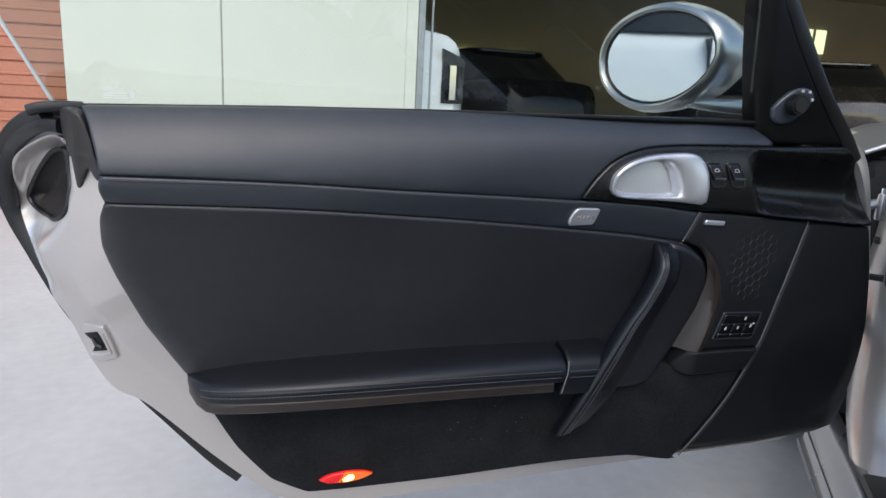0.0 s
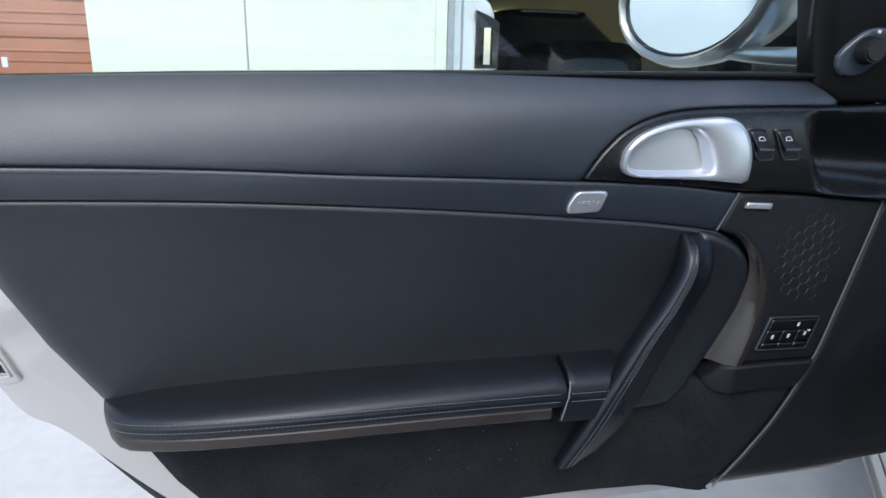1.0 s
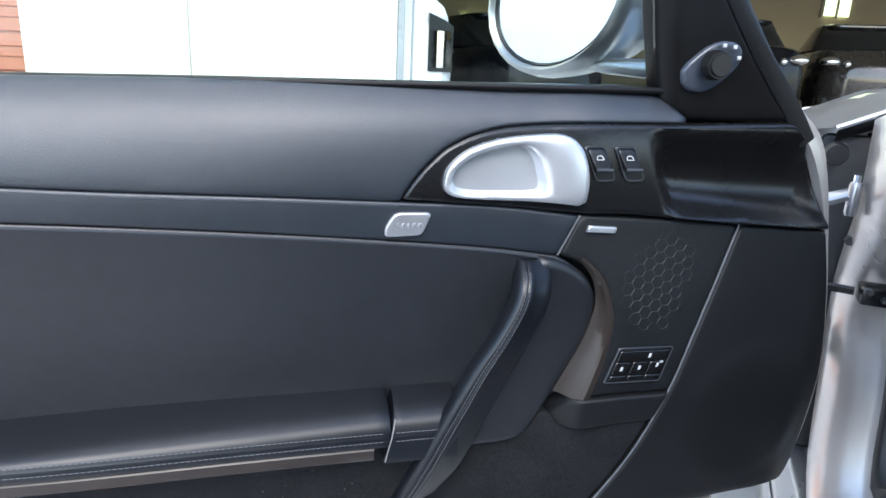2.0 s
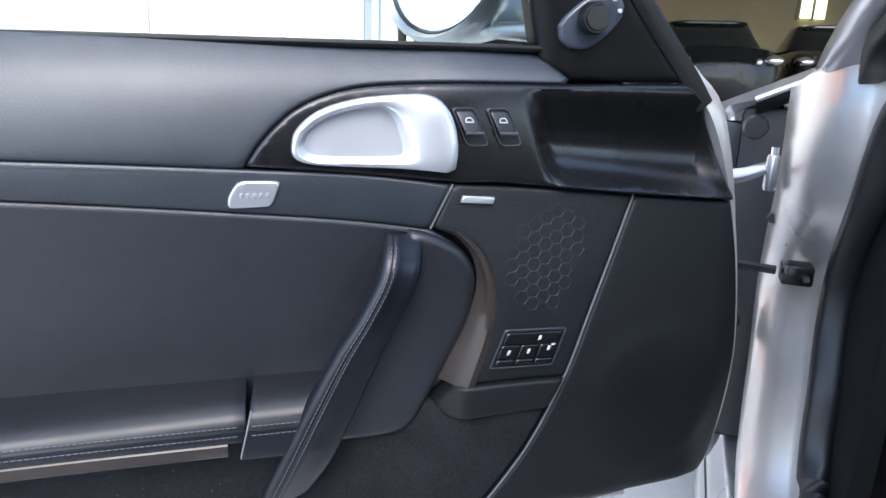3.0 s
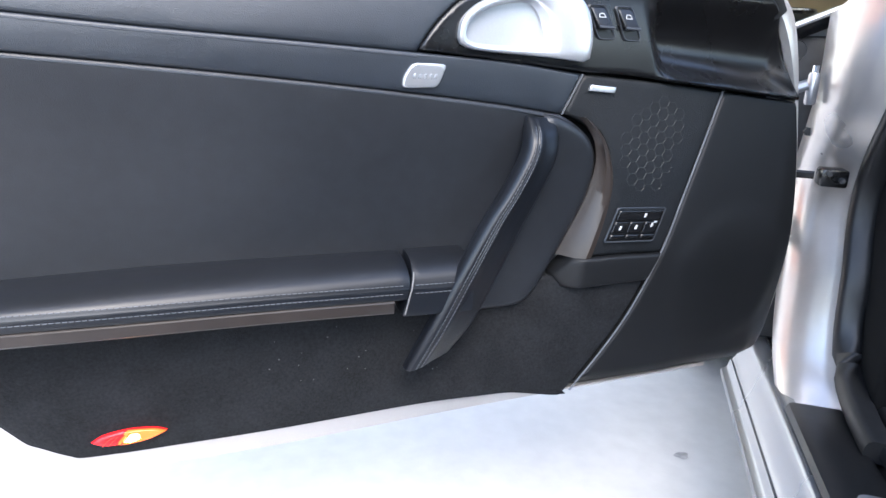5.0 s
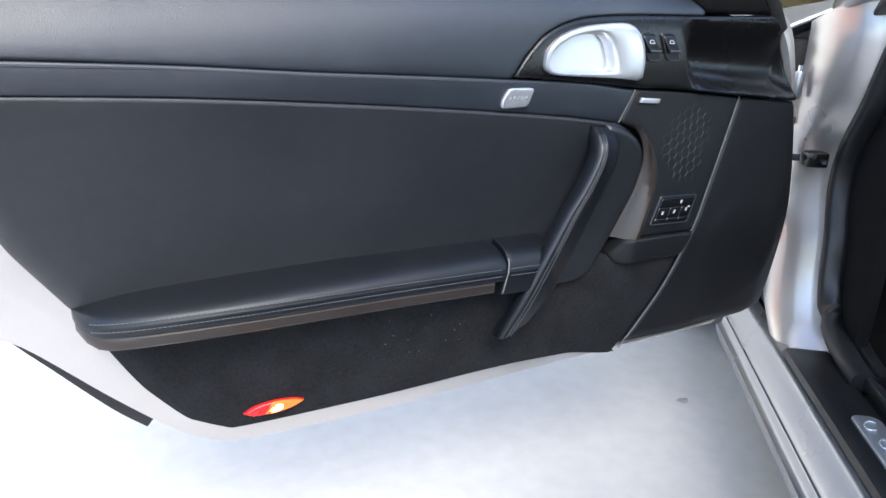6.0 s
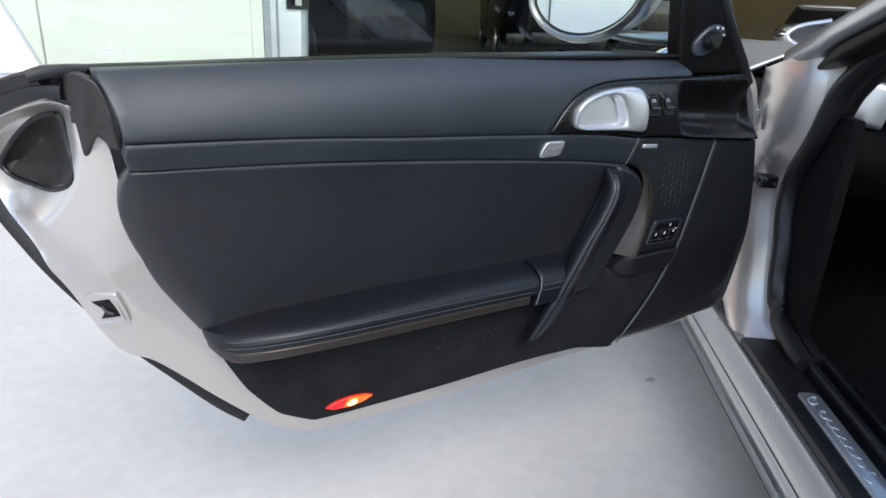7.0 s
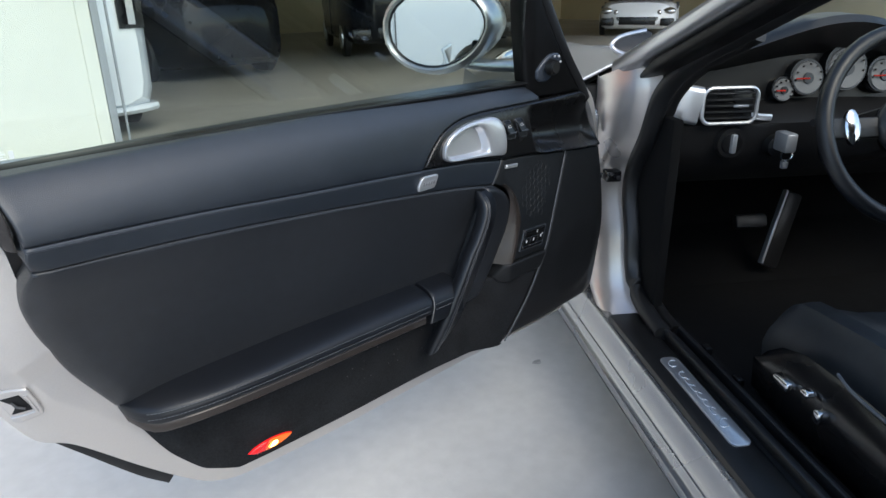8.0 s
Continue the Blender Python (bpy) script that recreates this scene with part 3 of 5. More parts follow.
# fender and bonnet, from the gap over the door's hinges forward
def nose(y, n=26):
    """A row across the front body at y, from the near fender's edge to the far side."""
    e = min(1.0, max(0.0, (y - 0.2) / 0.3))
    x0, z0 = -0.036 - 0.055 * e, 0.838 - 0.03 * e - 0.10 * max(0, y - 0.5) ** 2
    crown = 0.902 - 0.02 * (y - 0.3) - 0.10 * max(0, y - 0.9) ** 2
    dip = crown - 0.03
    out = []
    for i in range(n + 1):
        x = x0 + (0.715 - x0) * i / n
        w = x - x0
        z = dip + (crown - dip) * math.exp(-((w - 0.15) / 0.15) ** 2)
        z = min(z, z0 + 0.46 * w)
        out.append((x, y, z))
    out += [(1.43 - x, y, z) for x, _, z in out[::-1]]
    return out


part("front_body", loft([nose(y) for y in np.linspace(0.22, 1.5, 30)], cap=False, closed=False), SILVER, car, "silver front fender and bonnet")
EDGE = nose(0.22)[:9]
part("fender_edge", sweep(even(EDGE, 0.02), rounded(0.012, 0.009, 0.004, 2)), SILVER, car, "bright fender edge")
part("fender_flange", loft([[(x, y, z), (x + 0.003, y + 0.006, z - 0.010), (x + 0.006, y + 0.03, z - 0.022)] for x, y, z in EDGE], cap=False, closed=False), RUBBER, car)
cowl = curve([(0.150, 0.28, 0.949), (0.095, 0.30, 0.935), (0.070, 0.30, 0.916), (0.078, 0.29, 0.901), (0.108, 0.27, 0.889)], 5)
part("cowl_edge", sweep(cowl, disc(0.006, 8), up=(0, 1, 0.1)), SILVER, car, "bright edge of the windscreen cowl")
part("cowl_corner", loft([[tuple(q) for q in cowl], [(0.16, 0.27 + 0.004 * k / 20, 0.945 - 0.045 * k / 20) for k in range(len(cowl))]], cap=False, closed=False), RUBBER, car, "dark cowl corner")
part("fender_side", loft([[(x0, y, z0), (-0.115, y, 0.74), (-0.13, y, 0.6), (-0.125, y, 0.42)] for x0, y, z0 in [nose(y)[0] for y in np.linspace(0.36, 1.5, 16)]], cap=False, closed=False), SILVER, car)

# nose, far side and tail
tip = nose(1.5)
part("front_bumper", loft([tip] + [[(0.715 + (x - 0.715) * k, 1.5 + d, z - f * (z - 0.22)) for x, y, z in tip] for d, f, k in ((0.12, 0.05, 0.99), (0.22, 0.16, 0.96), (0.28, 0.34, 0.93), (0.30, 0.60, 0.92), (0.27, 0.85, 0.91), (0.15, 1.0, 0.90))], cap=False, closed=False), SILVER, car, "rounded silver front bumper")
part("far_fender_side", loft([[(1.43 - x0, y, z0), (1.545, y, 0.74), (1.56, y, 0.6), (1.555, y, 0.42)] for x0, y, z0 in [nose(y)[0] for y in np.linspace(0.36, 1.5, 16)]], cap=False, closed=False), SILVER, car)
part("far_door_skin", loft([[(1.51, y, 0.2), (1.55, y, 0.4), (1.56, y, 0.62), (1.53, y, 0.8), (1.47, y, 0.875)] for y in np.linspace(-1.6, 0.38, 8)], cap=False, closed=False), SILVER, car)
for x in (0.09, 1.34):
    lampb = bmesh.new()
    bmesh.ops.create_uvsphere(lampb, u_segments=20, v_segments=12, radius=1)
    lampb.transform(Matrix.Translation((x, 1.50, 0.735)) @ Matrix.Rotation(radians(-38), 4, "X") @ Matrix.Diagonal((0.10, 0.13, 0.05, 1)))
    part("headlight", lampb, CHROME, car, "oval headlight")


def tail_row(y):
    top = np.interp(y, [-3.05, -3.0, -2.9, -2.6, -2.2, -1.8, -1.6], [0.42, 0.56, 0.72, 0.90, 1.05, 1.18, 1.23])
    half = np.interp(y, [-3.05, -2.95, -2.6, -1.6], [0.62, 0.74, 0.82, 0.80])
    out = []
    for t in np.linspace(0, math.pi, 25):
        c, q = math.cos(t), math.sin(t)
        out.append((0.715 - half * math.copysign(abs(c) ** 0.6, c), y, 0.25 + (top - 0.25) * q ** 0.55 * (0.78 + 0.22 * q)))
    return out


part("rear_body", loft([tail_row(y) for y in (-1.6, -1.8, -2.0, -2.2, -2.4, -2.6, -2.75, -2.9, -2.97, -3.02, -3.05)], cap=False, closed=False), SILVER, car, "sloping silver tail")

# roof, rear and far side close the car
part("roof", box((0.2, -1.75, 1.225), (1.26, -0.83, 1.262), 0.015), SILVER, car)
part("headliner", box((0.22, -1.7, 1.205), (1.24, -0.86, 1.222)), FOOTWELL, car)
part("far_side", box((1.45, -1.6, 0.15), (1.5, 0.3, 0.86), 0.02), PLASTIC, car)
for x0, x1, y0, y1, m_ in ((-0.10, -0.03, -1.26, -1.20, SILVER), (-0.03, 0.0, -1.215, -1.19, RUBBER), (0.0, 0.05, -1.20, -1.16, SILVER), (0.05, 0.09, -1.18, -1.14, RUBBER), (0.09, 0.13, -1.17, -1.13, PLASTIC)):
    part("rear_jamb", sweep([(x0 / 2 + x1 / 2 + lean, (y0 + y1) / 2 - 0.5 * lean, z) for z, lean in ((0.3, 0.0), (0.6, -0.02), (0.85, 0.0), (1.0, 0.06), (1.2, 0.15))], rounded(x1 - x0, y1 - y0, 0.01, 2), up=(0, 1, 0)), m_, car)
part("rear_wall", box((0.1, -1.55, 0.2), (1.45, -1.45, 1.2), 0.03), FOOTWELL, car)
rear = part("rear_quarter", loft([[(x, y, z) for x, z in ((-0.08, 0.16), (-0.13, 0.40), (-0.14, 0.62), (-0.09, 0.82), (0.02, 0.88), (0.2, 0.9))] for y in np.linspace(-2.6, -1.22, 8)], cap=False, closed=False), SILVER, car, "silver rear quarter")
part("floor_pan", box((0.08, -1.5, 0.18), (1.46, 0.75, 0.20)), FOOTWELL, car, "black carpeted footwell, shade in its colour")
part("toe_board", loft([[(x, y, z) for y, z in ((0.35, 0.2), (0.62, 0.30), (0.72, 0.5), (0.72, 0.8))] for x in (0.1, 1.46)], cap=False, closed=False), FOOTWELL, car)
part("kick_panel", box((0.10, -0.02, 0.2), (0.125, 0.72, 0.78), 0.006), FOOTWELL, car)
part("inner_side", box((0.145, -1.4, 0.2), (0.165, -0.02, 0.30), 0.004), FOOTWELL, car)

# ---- dashboard ----
def dash_row(x):
    hump = math.exp(-((x - 0.50) / 0.24) ** 2)
    return [(x, y, z) for y, z in ((0.12, 0.60), (0.05, 0.655), (0.035, 0.70), (0.03, 0.755), (0.05, 0.77), (0.10, 0.79 + 0.01 * hump), (0.11, 0.85 + 0.05 * hump), (0.04, 0.872 + 0.085 * hump), (0.005 + 0.03 * (1 - hump), 0.882 + 0.092 * hump), (0.02 + 0.03 * (1 - hump), 0.895 + 0.094 * hump), (0.09, 0.902 + 0.09 * hump), (0.2, 0.902 + 0.06 * hump), (0.36, 0.895), (0.5, 0.885))]


dash = part("dashboard", loft([dash_row(x) for x in np.linspace(0.10, 1.42, 45)], cap=False, closed=False), PLASTIC, car, "black dashboard with an instrument hood")
part("dash_end", sweep(curve([(0.105, 0.07, 0.815), (0.130, 0.048, 0.81), (0.155, 0.035, 0.804), (0.180, 0.028, 0.80)], 4), rounded(0.03, 0.085, 0.014, 3)), SATIN, dash, "silver dashboard end")
vent = part("air_vent", box((0.185, 0.02, 0.764), (0.305, 0.05, 0.838), 0.008), GLOSS, dash, "black air vent in a silver frame")
vr = [(0.245 + a, 0.016, 0.801 + b) for a, b in rounded(0.128, 0.078, 0.02, 5)]
part("vent_frame", sweep(vr + vr[:1], disc(0.0045, 8), up=(0.01, -1, 0.01)), SATIN, vent, "silver vent frame")
for k in range(5):
    part("vent_slat", box((0.19, 0.010, 0.772 + 0.0135 * k), (0.30, 0.024, 0.7755 + 0.0135 * k), 0.001, 1), PLASTIC, vent)
part("vent_tab", box((0.25, 0.006, 0.798), (0.285, 0.012, 0.803), 0.001, 1), SATIN, vent)
part("dash_trim", sweep(curve([(0.30, 0.028, 0.775), (0.33, 0.031, 0.771), (0.36, 0.036, 0.768)], 5), rounded(0.010, 0.016, 0.004, 2)), SATIN, dash, "slim silver dash trim")


def dial(x, y, z, r, name, material, parent, depth=0.01, label="", tilt=0):
    b = bmesh.new()
    bmesh.ops.create_cone(b, cap_ends=True, segments=28, radius1=r, radius2=r * 0.94, depth=depth)
    b.transform(Matrix.Translation((x, y, z)) @ Matrix.Rotation(radians(90 - tilt), 4, "X"))
    return part(name, b, material, parent, label)


lightsw = dial(0.262, 0.022, 0.716, 0.036, "light_switch", PLASTIC, dash, 0.014, "round black light switch")
dial(0.262, 0.014, 0.716, 0.026, "switch_ring", GLOSS, lightsw, 0.006)
part("switch_grip", box((0.2555, 0.002, 0.694), (0.2685, 0.016, 0.738), 0.004), SATIN, lightsw, "grey switch grip")
lock = dial(0.372, 0.018, 0.705, 0.026, "ignition_lock", PLASTIC, dash, 0.02, "ignition lock with the key in it")
part("key", box((0.358, -0.040, 0.700), (0.386, 0.01, 0.744), 0.006), SATIN, lock, "bright metal key")
kr = [(0.372 + 0.014 * math.cos(t), -0.028, 0.694 + 0.014 * math.sin(t)) for t in np.linspace(0, 2 * math.pi, 17)]
part("key_ring", sweep(kr, disc(0.002, 5), up=(0, 1, 0.01)), CHROME, lock)
part("key_fob", box((0.364, -0.03, 0.662), (0.380, -0.018, 0.682), 0.004), SATIN, lock)
for x, z, r in ((0.41, 0.822, 0.030), (0.465, 0.848, 0.044), (0.560, 0.868, 0.056), (0.66, 0.85, 0.044)):
    g = dial(x, 0.092, z, r, "gauge", GLOSS, dash, 0.02, "round instrument with a pale dial", 12)
    dial(x, 0.080, z, r * 0.86, "dial_face", DIAL, g, 0.004, "pale dial face", 12)
    dial(x, 0.076, z, r * 0.30, "dial_centre", GLOSS, g, 0.004, "", 12)
    part("needle", box((x - r * 0.75, 0.070, z - 0.0015), (x, 0.073, z + 0.0015)), REDLENS, g, "red needle")
    for k in range(9):
        a = radians(-40 + 32.5 * k)
        part("dial_mark", box((x + r * 0.72 * math.cos(a) - 0.002, 0.0745, z + r * 0.72 * math.sin(a) - 0.002), (x + r * 0.72 * math.cos(a) + 0.002, 0.0775, z + r * 0.72 * math.sin(a) + 0.002)), GLOSS, g)

# ---- steering wheel ----
WM = Matrix.Translation((0.475, -0.235, 0.795)) @ Matrix.Rotation(radians(68), 4, "X")
rim = [(0.182 * math.cos(t), 0.182 * math.sin(t), 0) for t in np.linspace(0, 2 * math.pi, 49)]
b = sweep(rim, disc(0.0155, 12), up=(0, 0, 1))
b.transform(WM)
wheel = part("steering_wheel", b, NAPPA, car, "black leather steering wheel with silver spokes")
hub = bmesh.new()
bmesh.ops.create_uvsphere(hub, u_segments=24, v_segments=12, radius=0.075)
hub.transform(WM @ Matrix.Translation((0, 0, 0.0)) @ Matrix.Diagonal((1, 0.85, 0.42, 1)))
part("wheel_hub", hub, LEATHER, wheel, "black airbag cover")
for a in (180, 0, 268):
    sp = sweep([(0.05, 0, -0.004), (0.10, 0, -0.006), (0.15, 0, -0.004), (0.178, 0, 0)], rounded(0.04, 0.014, 0.005, 2))
    sp.transform(WM @ Matrix.Rotation(radians(a), 4, "Z"))
    spoke = part("spoke", sp, PLASTIC, wheel, "black spoke with a silver inlay")
    inlay = loft([[(0.13 + 0.016 * q * c, 0.034 * q * d, h) for c, d in disc(1, 16)] for h, q in ((0.0, 1.0), (0.008, 1.0), (0.011, 0.8))])
    inlay.transform(WM @ Matrix.Rotation(radians(a), 4, "Z"))
    part("inlay", inlay, CHROME, spoke, "oval silver inlay")
col = sweep([(0, 0, -0.03), (0, 0, -0.1), (0, 0, -0.2)], rounded(0.10, 0.09, 0.02, 2), up=(0, 1, 0))
col.transform(WM)
part("steering_column", col, PLASTIC, car)
part("stalk", sweep([(0.44, -0.10, 0.78), (0.38, -0.13, 0.785), (0.33, -0.15, 0.79)], disc(0.008, 8)), PLASTIC, wheel)

# ---- pedals ----
part("clutch_pedal", box((0.505, 0.33, 0.378), (0.605, 0.36, 0.42), 0.010, 2, Matrix.Translation((0.58, 0.35, 0.4)) @ Matrix.Rotation(radians(-25), 4, "X") @ Matrix.Translation((-0.58, -0.35, -0.4))), RUBBER, car, "dark rubber pedal pad")
part("throttle_pedal", box((0.665, 0.38, 0.23), (0.72, 0.40, 0.47), 0.008, 2, Matrix.Translation((0.69, 0.39, 0.35)) @ Matrix.Rotation(radians(-14), 4, "X") @ Matrix.Rotation(radians(20), 4, "Y") @ Matrix.Translation((-0.69, -0.39, -0.35))), PLASTIC, car, "long black throttle pedal")
part("pedal_edge", box((0.655, 0.372, 0.235), (0.664, 0.392, 0.47), 0.002, 1, Matrix.Translation((0.69, 0.39, 0.35)) @ Matrix.Rotation(radians(-14), 4, "X") @ Matrix.Rotation(radians(20), 4, "Y") @ Matrix.Translation((-0.69, -0.39, -0.35))), SATIN, car, "pale metal pedal edge")

# ---- driver's seat ----
def seat_row(y):
    k = (y + 0.30) / -0.55
    h = 0.455 + 0.03 * math.sin(math.pi * min(1, max(0, k)) * 0.5)
    nose_drop = 0.05 * max(0.0, 1 - (-0.255 - y) / 0.06) ** 2 if y > -0.315 else 0.0
    h -= nose_drop
    return [(x, y, z) for x, z in ((0.24, 0.28), (0.232, 0.36), (0.24, h - 0.02), (0.265, h + 0.012), (0.30, h + 0.015), (0.34, h - 0.005), (0.39, h - 0.016), (0.47, h - 0.020), (0.55, h - 0.016), (0.60, h - 0.005), (0.64, h + 0.015), (0.675, h + 0.012), (0.70, h - 0.02), (0.71, 0.28))]


seat = part("driver_seat", loft([seat_row(y) for y in (-0.255, -0.26, -0.27, -0.285, -0.31, -0.36, -0.45, -0.55, -0.65, -0.78)]), SEAT, car, "black leather seat cushion with raised bolsters")
part("seat_back", loft([[(x, y + dy, z) for x, dy in ((0.2, -0.02), (0.22, 0.05), (0.27, 0.06), (0.33, 0.02), (0.45, 0.0), (0.57, 0.02), (0.63, 0.06), (0.68, 0.05), (0.70, -0.02), (0.66, -0.1), (0.24, -0.1))] for y, z in ((-0.78, 0.44), (-0.83, 0.6), (-0.89, 0.8), (-0.96, 1.0), (-1.0, 1.08))]), LEATHER, seat)
base = part("seat_side_panel", loft([[(x, y, z) for x, z in ((0.20, 0.425 - d), (0.182, 0.41 - d), (0.172, 0.365), (0.178, 0.30), (0.20, 0.27))] for y, d in ((-0.32, 0.05), (-0.36, 0.02), (-0.42, 0.0), (-0.55, -0.005), (-0.70, 0.0), (-0.75, 0.03))], cap=False, closed=False), GLOSS, seat, "glossy black seat switch panel")
for y, z, l, h in ((-0.427, 0.374, 0.046, 0.018), (-0.490, 0.392, 0.022, 0.013), (-0.528, 0.370, 0.020, 0.024)):
    part("seat_switch", box((0.155, y - l / 2, z - h / 2), (0.178, y + l / 2, z + h / 2), 0.0058, 3), CHROME, seat, "bright metal seat switch")
part("seat_piping", sweep(curve([(0.205, -0.50, 0.432), (0.190, -0.56, 0.432), (0.188, -0.65, 0.43), (0.2, -0.75, 0.42)], 6), disc(0.003, 6)), THREAD, seat)

# wheels stand under the body
for y in (0.93, -1.42):
    wm = Matrix.Translation((0.02, y, 0.32)) @ Matrix.Rotation(radians(90), 4, "Y")
    tyre = bmesh.new()
    tyre = sweep([(0.27 * math.cos(t), 0.27 * math.sin(t), 0) for t in np.linspace(0, 2 * math.pi, 33)], rounded(0.10, 0.2, 0.03, 2), up=(0, 0, 1))
    tyre.transform(wm)
    t = part("wheel", tyre, RUBBER, car, "tyre on a silver rim")
    rimb = bmesh.new()
    bmesh.ops.create_cone(rimb, cap_ends=True, segments=24, radius1=0.22, radius2=0.2, depth=0.16)
    rimb.transform(wm)
    part("rim", rimb, SATIN, t)


# ---- the open door ----
REAR = [(0.28, 0.908), (0.36, 0.900), (0.45, 0.884), (0.544, 0.870), (0.628, 0.855), (0.70, 0.833), (0.735, 0.817), (0.765, 0.806), (0.80, 0.802), (0.83, 0.810), (0.86, 0.829), (0.885, 0.858)]
CENTRE = [(0.28, 0.885), (0.36, 0.876), (0.45, 0.873), (0.56, 0.873), (0.65, 0.861), (0.72, 0.850), (0.77, 0.847), (0.80, 0.848), (0.84, 0.853), (0.865, 0.864), (0.89, 0.887)]
FRONT = [(0.28, 0.866), (0.36, 0.857), (0.45, 0.848), (0.52, 0.8405), (0.56, 0.838), (0.60, 0.839), (0.65, 0.842), (0.70, 0.8455), (0.745, 0.848), (0.80, 0.849), (0.84, 0.853), (0.865, 0.864), (0.89, 0.887)]
ZS = np.linspace(0.26, 0.91, 131)


def profile(knots):
    c = np.array(curve(knots, 6))
    return np.interp(ZS, c[:, 0], c[:, 1])


REAR_Y, CENTRE_Y, FRONT_Y = profile(REAR), profile(CENTRE), profile(FRONT)
WRAP = [(0.34, -0.02), (0.358, -0.052), (0.412, -0.094), (0.47, -0.124), (0.532, -0.153), (0.605, -0.196), (0.67, -0.221), (0.712, -0.231), (0.76, -0.222), (0.80, -0.230)]


def skin(x, z):
    """The door card's face: y at x and z, out of three upright profiles; its rear edge rolls back."""
    s = min(1.0, max(0.0, (x + 0.22) / 0.67)) ** 0.75
    y = (1 - s) * np.interp(z, ZS, REAR_Y) + s * np.interp(z, ZS, CENTRE_Y)
    if x > 0.49:
        k = min(1.0, (x - 0.49) / 0.08)
        k = k * k * (3 - 2 * k)
        y = (1 - k) * y + k * (np.interp(z, ZS, FRONT_Y) + 0.04 * (x - 0.60) + 0.06 * max(0.0, x - 0.72))
    if x < 0.0:
        d = x - np.interp(z, [q[0] for q in WRAP], [q[1] for q in WRAP])
        y += 0.016 * max(0.0, 1 - d / 0.028) ** 2 * min(1.0, max(0.0, (0.79 - z) / 0.06))
    return y


door = thing("car_door", "open silver car door with a black leather inner panel", "car door", base=(0.3, 0.9, 0.35))

STRIP_TOP = [(-0.219, 0.799), (-0.03, 0.7925), (0.105, 0.785), (0.24, 0.779), (0.351, 0.7735)]
STRIP_LOW = [(-0.217, 0.769), (-0.03, 0.762), (0.13, 0.752), (0.28, 0.7405), (0.432, 0.7265), (0.518, 0.715)]
POD_TOP = [(0.353, 0.776), (0.364, 0.793), (0.378, 0.809), (0.397, 0.825), (0.426, 0.838), (0.465, 0.846), (0.53, 0.850), (0.653, 0.852)]
BELT = [(-0.240, 0.869), (-0.03, 0.8755), (0.2, 0.8805), (0.45, 0.884), (0.612, 0.887)]
REAR_EDGE = [(-0.219, 0.766), (-0.228, 0.745), (-0.231, 0.712), (-0.221, 0.67), (-0.196, 0.605), (-0.153, 0.532), (-0.124, 0.470), (-0.094, 0.412), (-0.052, 0.358), (-0.01, 0.3385), (0.05, 0.3375)]
BOTTOM = [(0.05, 0.3375), (0.21, 0.346), (0.4, 0.360), (0.571, 0.359)]
SEAM = [(0.733, 0.744), (0.707, 0.668), (0.689, 0.616), (0.668, 0.552), (0.637, 0.473), (0.603, 0.416), (0.560, 0.359)]

shell = part("backing_plate", pad(outline([(-0.22, 0.86), (0.2, 0.874), (0.6, 0.878)], [(0.6, 0.878), (0.77, 0.84), (0.84, 0.73)], [(0.84, 0.73), (0.875, 0.62), (0.88, 0.5), (0.86, 0.4), (0.82, 0.37)], [(0.82, 0.37), (0.571, 0.365), (0.06, 0.352), (-0.03, 0.372)], [(-0.03, 0.372), (-0.140, 0.54), (-0.215, 0.71), (-0.21, 0.8), (-0.22, 0.86)]), lambda x, z: skin(x, z) + 0.028, 0.004, 0.03, 0.03), PLASTIC, door)

part("upper_panel", pad(outline(STRIP_TOP[::-1], [(-0.219, 0.799), (-0.222, 0.82), (-0.230, 0.846), (-0.240, 0.869)], BELT, [(0.612, 0.887), (0.634, 0.874), (0.656, 0.857)], [(0.656, 0.857), (0.653, 0.8525)], POD_TOP[::-1]), skin, 0.004, 0.06, 0.009), UPPERLEATHER, door)
belt_line = np.array(even(curve(BELT), 0.02))
part("belt_cap", loft([[(x, skin(x, z) + 0.0035, z - 0.0045), (x, skin(x, z) + 0.006, z - 0.0015), (x, skin(x, z) + 0.012, z - 0.0008), (x, max(0.876, skin(x, z) + 0.018), z - 0.0015), (x, max(0.884, skin(x, z) + 0.024), z - 0.004)] for x, z in belt_line], cap=False, closed=False), UPPERLEATHER, door, "leather shelf along the window")
part("trim_strip", pad(outline(STRIP_TOP, [(0.351, 0.7735), (0.45, 0.768), (0.538, 0.758)], [(0.538, 0.758), (0.518, 0.715)], STRIP_LOW[::-1], [(-0.217, 0.769), (-0.221, 0.784), (-0.219, 0.799)]), skin, 0.0035, 0.06, 0.01), UPPERLEATHER, door)
part("centre_panel", pad(outline(STRIP_LOW, [(0.518, 0.715), (0.533, 0.707), (0.546, 0.698)], [(0.546, 0.698), (0.52, 0.6), (0.46, 0.52)], [(0.46, 0.52), (0.1, 0.53), (-0.151, 0.532)], REAR_EDGE[5::-1]), skin, 0.0045, 0.045, 0.012), LEATHER, door)
part("lower_carpet", pad(outline([(-0.151, 0.529), (0.1, 0.527), (0.46, 0.517)], [(0.46, 0.517), (0.58, 0.53), (0.668, 0.552)], SEAM[3:], BOTTOM[::-1], REAR_EDGE[:4:-1]), lambda x, z: skin(x, z) + 0.006, 0.005, 0.02, 0.014), CARPET, door, "worn black carpet")


def speaker_face(x, z):
    return skin(x, z) + 0.002


